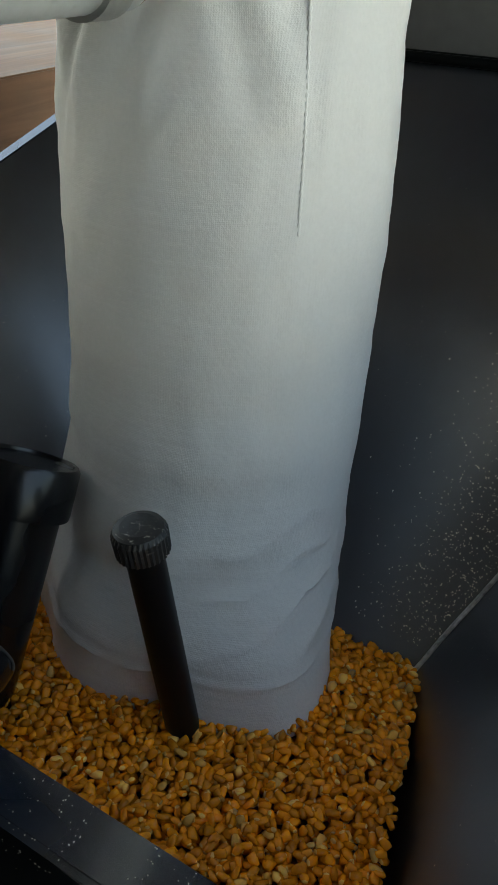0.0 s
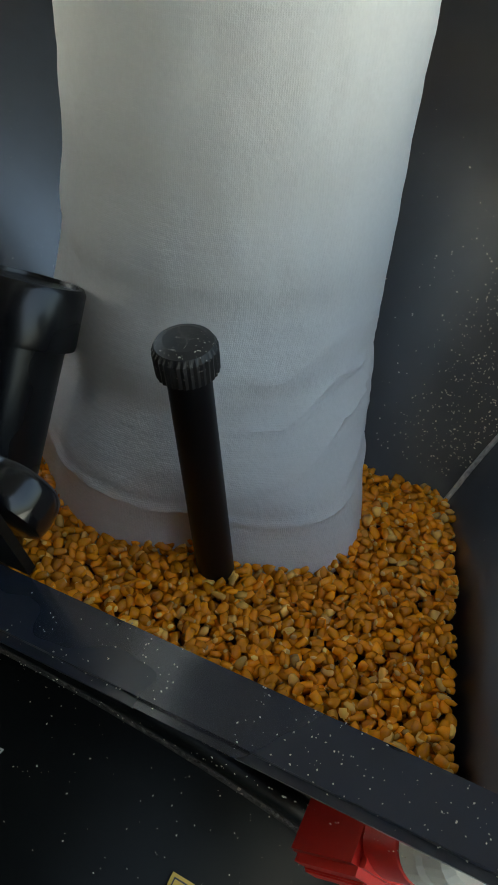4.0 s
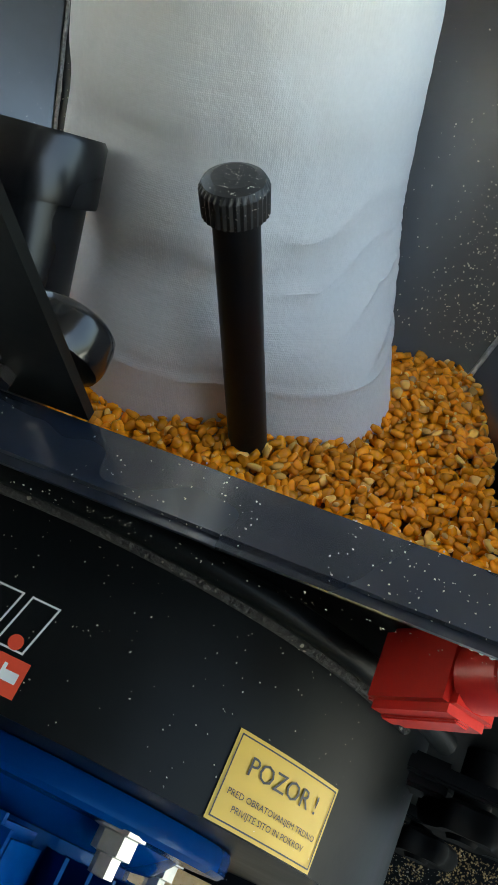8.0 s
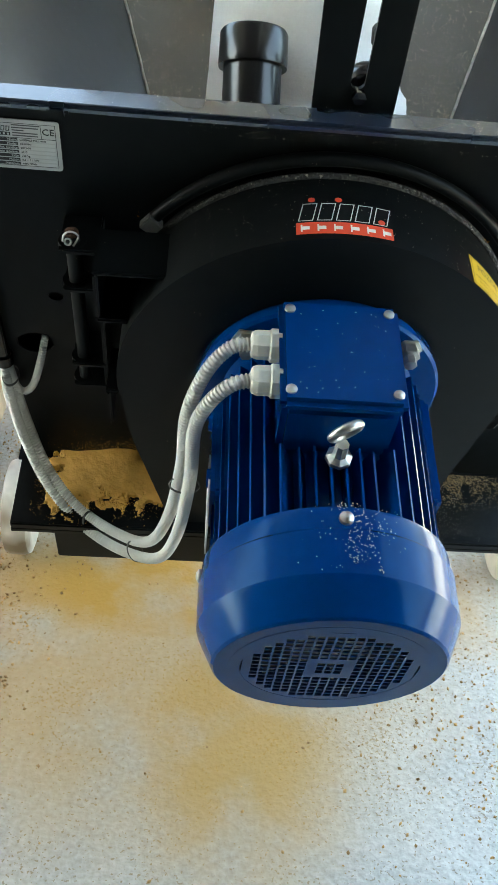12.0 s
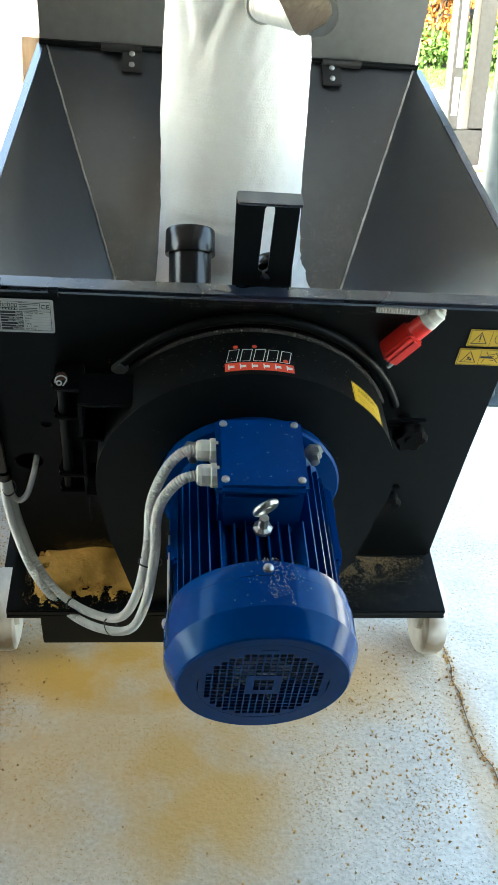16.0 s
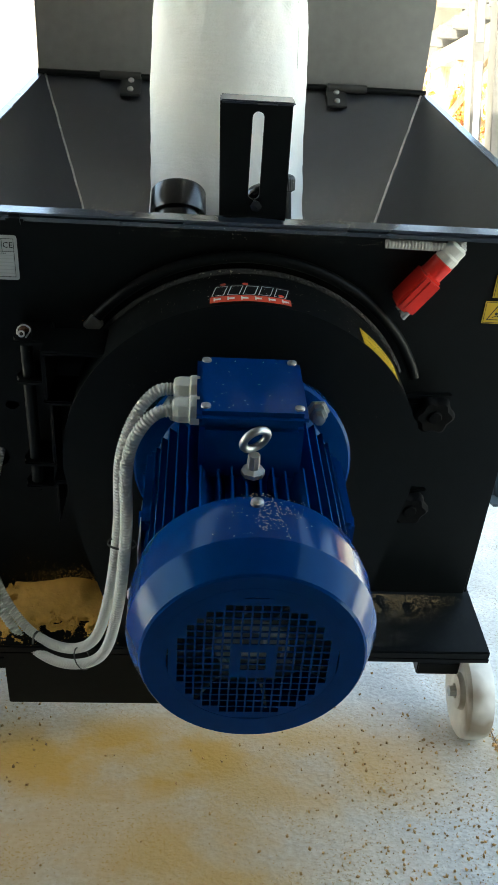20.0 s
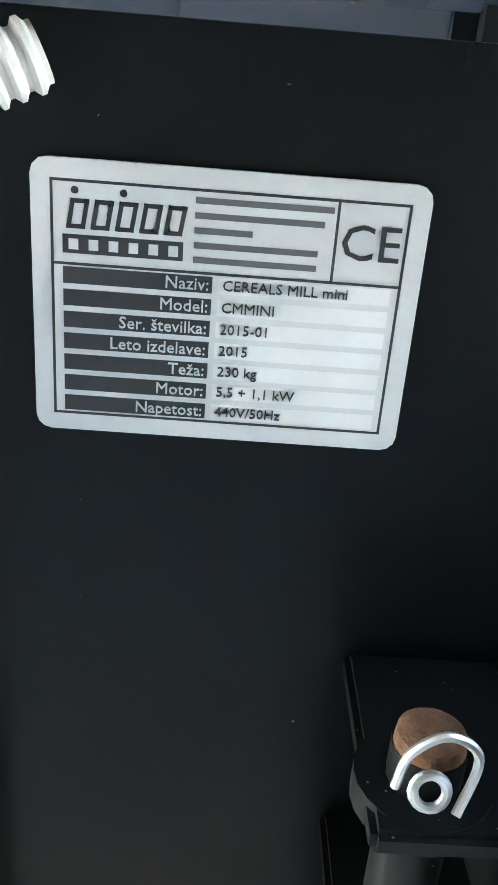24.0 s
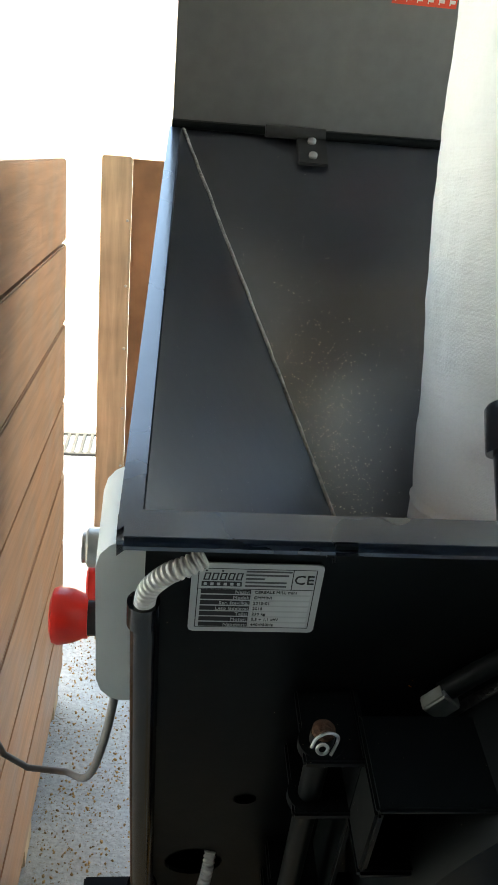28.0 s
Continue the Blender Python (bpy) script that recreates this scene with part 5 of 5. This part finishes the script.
# ---- prop column ----
col = thing("steel_prop", label="blue-grey steel tube prop on a foot plate", category="column")
A, B = Vector((1.325, 2.16, 0.012)), Vector((1.04, 2.10, 3.1))
part("tube", rod(A, B, 0.082, 32), POST, col, smooth=True)
part("foot_plate", block(1.20, 1.46, 2.04, 2.29, 0.0, 0.012), POST, col, bevel=0.003)
for dx, rz in ((0.085, 0), (-0.085, 180)):
    part("gusset", prism([(0.0, 0.012), (0.09, 0.012), (0.0, 0.30)], -0.006, 0.006, "y"), POST, col).matrix_local = pose(1.325 + (0.075 if rz == 0 else -0.075), 2.16, 0, 0, 0, rz)

# ---- lift truck mast and gear standing outside ----
mast = thing("lift_mast", pose(1.55, 3.6, 0, 0, -4, 0), "grey steel lift mast with pale reflective strips", "mast")
MG = mat("mast_grey", (0.09, 0.085, 0.08), 0.5, metal=0.3, vary=0.2)
part("rail", block(-0.06, 0.0, 0, 0.12, 0.25, 2.35), MG, mast, bevel=0.004)
part("rail", block(0.06, 0.15, 0, 0.12, 0.25, 2.35), MG, mast, bevel=0.004)
part("cross_bar", block(-0.06, 0.15, -0.01, 0.02, 0.72, 0.98), MG, mast, bevel=0.01)
for z0, z1 in ((1.05, 1.25), (1.30, 1.95), (2.05, 2.3)):
    part("reflector", block(-0.045, -0.012, -0.004, 0.0, z0, z1), PALE, mast, "pale reflective strip")
part("base", block(-0.10, 0.30, -0.1, 0.4, 0.02, 0.3), MG, mast, bevel=0.02)
part("hose", hose([(0.0, -0.02, 0.7), (0.12, -0.1, 0.78), (0.3, -0.1, 0.7), (0.42, -0.05, 0.5)], 0.02), PALEWOOD, mast, smooth=True)
drum_ = thing("cable_reel", pose(1.95, 3.4, 0.42, 0, 90, 30), "pale drum with a dark blue winding", "reel")
part("cheek", lathe([(0.0, -0.14), (0.20, -0.14), (0.20, -0.11), (0.0, -0.11)], 28), GREY, drum_, smooth=True)
part("cheek", lathe([(0.0, 0.14), (0.20, 0.14), (0.20, 0.11), (0.0, 0.11)], 28), GREY, drum_, smooth=True)
part("winding", lathe([(0.14, -0.11), (0.14, 0.11)], 24), mat("blue_winding", (0.03, 0.05, 0.14), 0.5), drum_, smooth=True)
part("stand", block(0.1, 0.42, -0.1, 0.1, -0.1, 0.1), MG, drum_)
red = thing("red_canister", pose(2.05, 2.9, 0, 0, -12, 20), "red sheet-metal canister standing on the yard", "canister")
part("body", block(-0.12, 0.12, -0.1, 0.1, 0.04, 0.46), RED, red, bevel=0.02)
part("foot", block(-0.1, 0.1, -0.08, 0.08, 0.0, 0.04), MG, red)
plk = thing("timber_plank", label="pale timber plank lying on the yard", category="plank")
part("plank", block(1.5, 3.0, 2.55, 2.75, 0.0, 0.05, m=pose(0, 0, 0, 0, 0, -6)), PALEWOOD, plk, bevel=0.004)

# ---- yard and house beyond ----
rg = random.Random(5)
gv, gf = [], []
for _ in range(9000):
    x, y = rg.uniform(0.6, 20), rg.uniform(15.4, 19.6)
    h, w, a = rg.uniform(0.05, 0.16), rg.uniform(0.01, 0.03), rg.uniform(0, 6.3)
    k = len(gv)
    gv += [(x - w * math.cos(a), y - w * math.sin(a), 0.0), (x + w * math.cos(a), y + w * math.sin(a), 0.0), (x + rg.uniform(-0.05, 0.05), y + rg.uniform(-0.05, 0.05), h)]
    gf.append((k, k + 1, k + 2))
me = bpy.data.meshes.new("lawn")
me.from_pydata(gv, [], gf)
me.materials.append(GREEN)
tagged(new("lawn", me), "strip of green grass beyond the yard", "grass", kind="stuff")
tagged(part("lawn_bed", prism([(0.5, 15.4), (20, 15.4), (20, 19.8), (0.5, 19.8)], 0.0, 0.02, "z"), GRASS), "green turf beyond the yard", "grass", kind="structure")
weed_v, weed_f = [], []
for _ in range(500):
    x, y = rg.gauss(1.75, 0.16), rg.gauss(2.45, 0.10)
    h, a = rg.uniform(0.02, 0.07), rg.uniform(0, 6.3)
    k = len(weed_v)
    weed_v += [(x - 0.006 * math.cos(a), y - 0.006 * math.sin(a), 0), (x + 0.006 * math.cos(a), y + 0.006 * math.sin(a), 0), (x + rg.uniform(-0.03, 0.03), y + rg.uniform(-0.03, 0.03), h)]
    weed_f.append((k, k + 1, k + 2))
me = bpy.data.meshes.new("weeds")
me.from_pydata(weed_v, [], weed_f)
me.materials.append(GREEN)
tagged(new("weeds", me), "tuft of green weeds by the yard edge", "weeds", kind="stuff")


def leaf_mass(name, centre, size, count, material, leaf, label, seed):
    """A shrub or creeper of many small leaves with an uneven outline."""
    rr = random.Random(seed)
    v, f = [], []
    for _ in range(count):
        while True:
            p = Vector((rr.uniform(-1, 1), rr.uniform(-1, 1), rr.uniform(-1, 1)))
            if p.length < 1 + 0.35 * noise.noise(p * 2.2 + Vector((seed, 0, 0))) and noise.noise(p * 3.1 + Vector((0, seed, 0))) > -0.15:
                break
        c = Vector(centre) + Vector((p.x * size[0], p.y * size[1], p.z * size[2]))
        c.z = max(c.z, 0.03)
        q = Euler((rr.uniform(0, 6), rr.uniform(0, 6), rr.uniform(0, 6))).to_matrix()
        s = leaf * rr.uniform(0.6, 1.3)
        k = len(v)
        v += [c + q @ Vector(o) * s for o in ((-1, 0, 0), (0, -0.6, 0.1), (1, 0, 0), (0, 0.6, 0.1))]
        f.append((k, k + 1, k + 2, k + 3))
    m_ = bpy.data.meshes.new(name)
    m_.from_pydata(v, [], f)
    m_.materials.append(material)
    return m_


def shrub(name, centre, size, count, material, leaf, label, category, seed):
    ob = thing(name, label=label, category=category)
    tr = bmesh.new()
    for k in range(5):
        a = 2 * math.pi * k / 5 + seed
        hose([(centre[0], centre[1], 0), (centre[0] + 0.2 * size[0] * math.cos(a), centre[1] + 0.2 * size[1] * math.sin(a), centre[2] * 0.6), (centre[0] + 0.6 * size[0] * math.cos(a), centre[1] + 0.6 * size[1] * math.sin(a), centre[2] + 0.5 * size[2])], 0.03, seg=6, n=4, bm=tr)
    part("stems", tr, ROOF, ob)
    cr = new("crown", leaf_mass(name, centre, size, count, material, leaf, label, seed))
    cr.parent = ob


house = thing("farmhouse", label="plastered farmhouse with a timber balcony and red creeper", category="house")
HY = 20.0
part("wall", block(3.0, 22.0, HY, HY + 0.3, 0.0, 2.99), WALL, house)
part("wall", block(3.0, 22.0, HY + 0.9, HY + 1.2, 2.99, 5.8), WALL, house)
balc = part("balcony", block(3.0, 22.0, HY - 0.25, HY + 0.9, 3.0, 3.15), PALEWOOD, house)
part("rail", block(3.0, 22.0, HY - 0.25, HY - 0.18, 3.95, 4.06), PALEWOOD, balc)
for k in range(70):
    part("baluster", block(3.05 + 0.26 * k, 3.25 + 0.26 * k, HY - 0.24, HY - 0.20, 3.15, 3.95), PALEWOOD, balc)
for k in range(5):
    wdw = part("window", block(3.2 + 2.6 * k, 4.2 + 2.6 * k, HY - 0.02, HY + 0.02, 0.9, 2.1), mat("window_glass", (0.03, 0.035, 0.04), 0.1, bump=0), house)
    part("window_frame", block(3.12 + 2.6 * k, 4.28 + 2.6 * k, HY - 0.05, HY - 0.02, 2.1, 2.2), PALEWOOD, wdw)
    part("sill", block(3.12 + 2.6 * k, 4.28 + 2.6 * k, HY - 0.12, HY - 0.02, 0.82, 0.9), PALEWOOD, wdw)
part("roof", prism([(HY - 0.7, 5.2), (HY - 0.7, 5.32), (HY + 5, 8.6), (HY + 5, 8.5)], 2.5, 22.5, "x"), mat("roof_tile", (0.26, 0.11, 0.06), 0.8, bump=0.4), house)
for k in range(8):
    part("post", block(3.3 + 2.4 * k, 3.5 + 2.4 * k, HY - 0.25, HY - 0.1, 4.06, 5.3), ROOF, house)

lean = thing("lean_to_roof", label="open timber lean-to roof with braced posts", category="roof")
part("roof_sheet", block(2.55, 7.2, 5.0, 9.6, 3.0, 3.07), ROOF, lean)
part("eave_beam", block(2.6, 2.75, 5.0, 9.6, 2.66, 2.84), PALEWOOD, lean)
for y in (6.0, 9.2):
    p_ = part("post", block(2.62, 2.73, y, y + 0.11, 0, 2.66), PALEWOOD, lean)
    part("brace", rod((2.68, y + 0.05, 2.0), (2.68, y - 0.55, 2.66), 0.04, 6), PALEWOOD, p_)
    part("brace", rod((2.68, y + 0.05, 2.0), (3.25, y + 0.05, 2.86), 0.04, 6), PALEWOOD, p_)
for k in range(8):
    part("rafter", block(2.4, 7.2, 5.1 + 0.58 * k, 5.18 + 0.58 * k, 2.86, 2.98), ROOF, lean)

for n, (cx, cz, sx, sz, mt) in enumerate(((4.2, 2.4, 1.0, 2.1, LEAF), (5.7, 2.0, 0.9, 1.7, LEAF), (7.4, 2.4, 1.1, 2.0, LEAF), (3.6, 0.5, 1.0, 0.6, GREEN), (5.2, 0.45, 1.2, 0.5, GREEN), (7.0, 0.5, 1.0, 0.6, GREEN), (2.6, 1.7, 0.9, 1.7, LEAF))):
    shrub("creeper" if mt is LEAF else "shrub", (cx, HY - 0.7, cz), (sx, 0.4, sz), 2600, mt, 0.07, "red and orange autumn creeper on the house wall" if mt is LEAF else "low green shrub in front of the house", "creeper" if mt is LEAF else "shrub", 3 + n)
# made-up pale wall; in the sun it gives the white glare at the left
yw = thing("bright_backdrop", label="added pale wall standing in for the white glare beyond the yard", category="wall", kind="structure")
part("wall", block(-16.0, 0.4, 9.0, 9.25, 0.0, 3.4), WALL, yw)
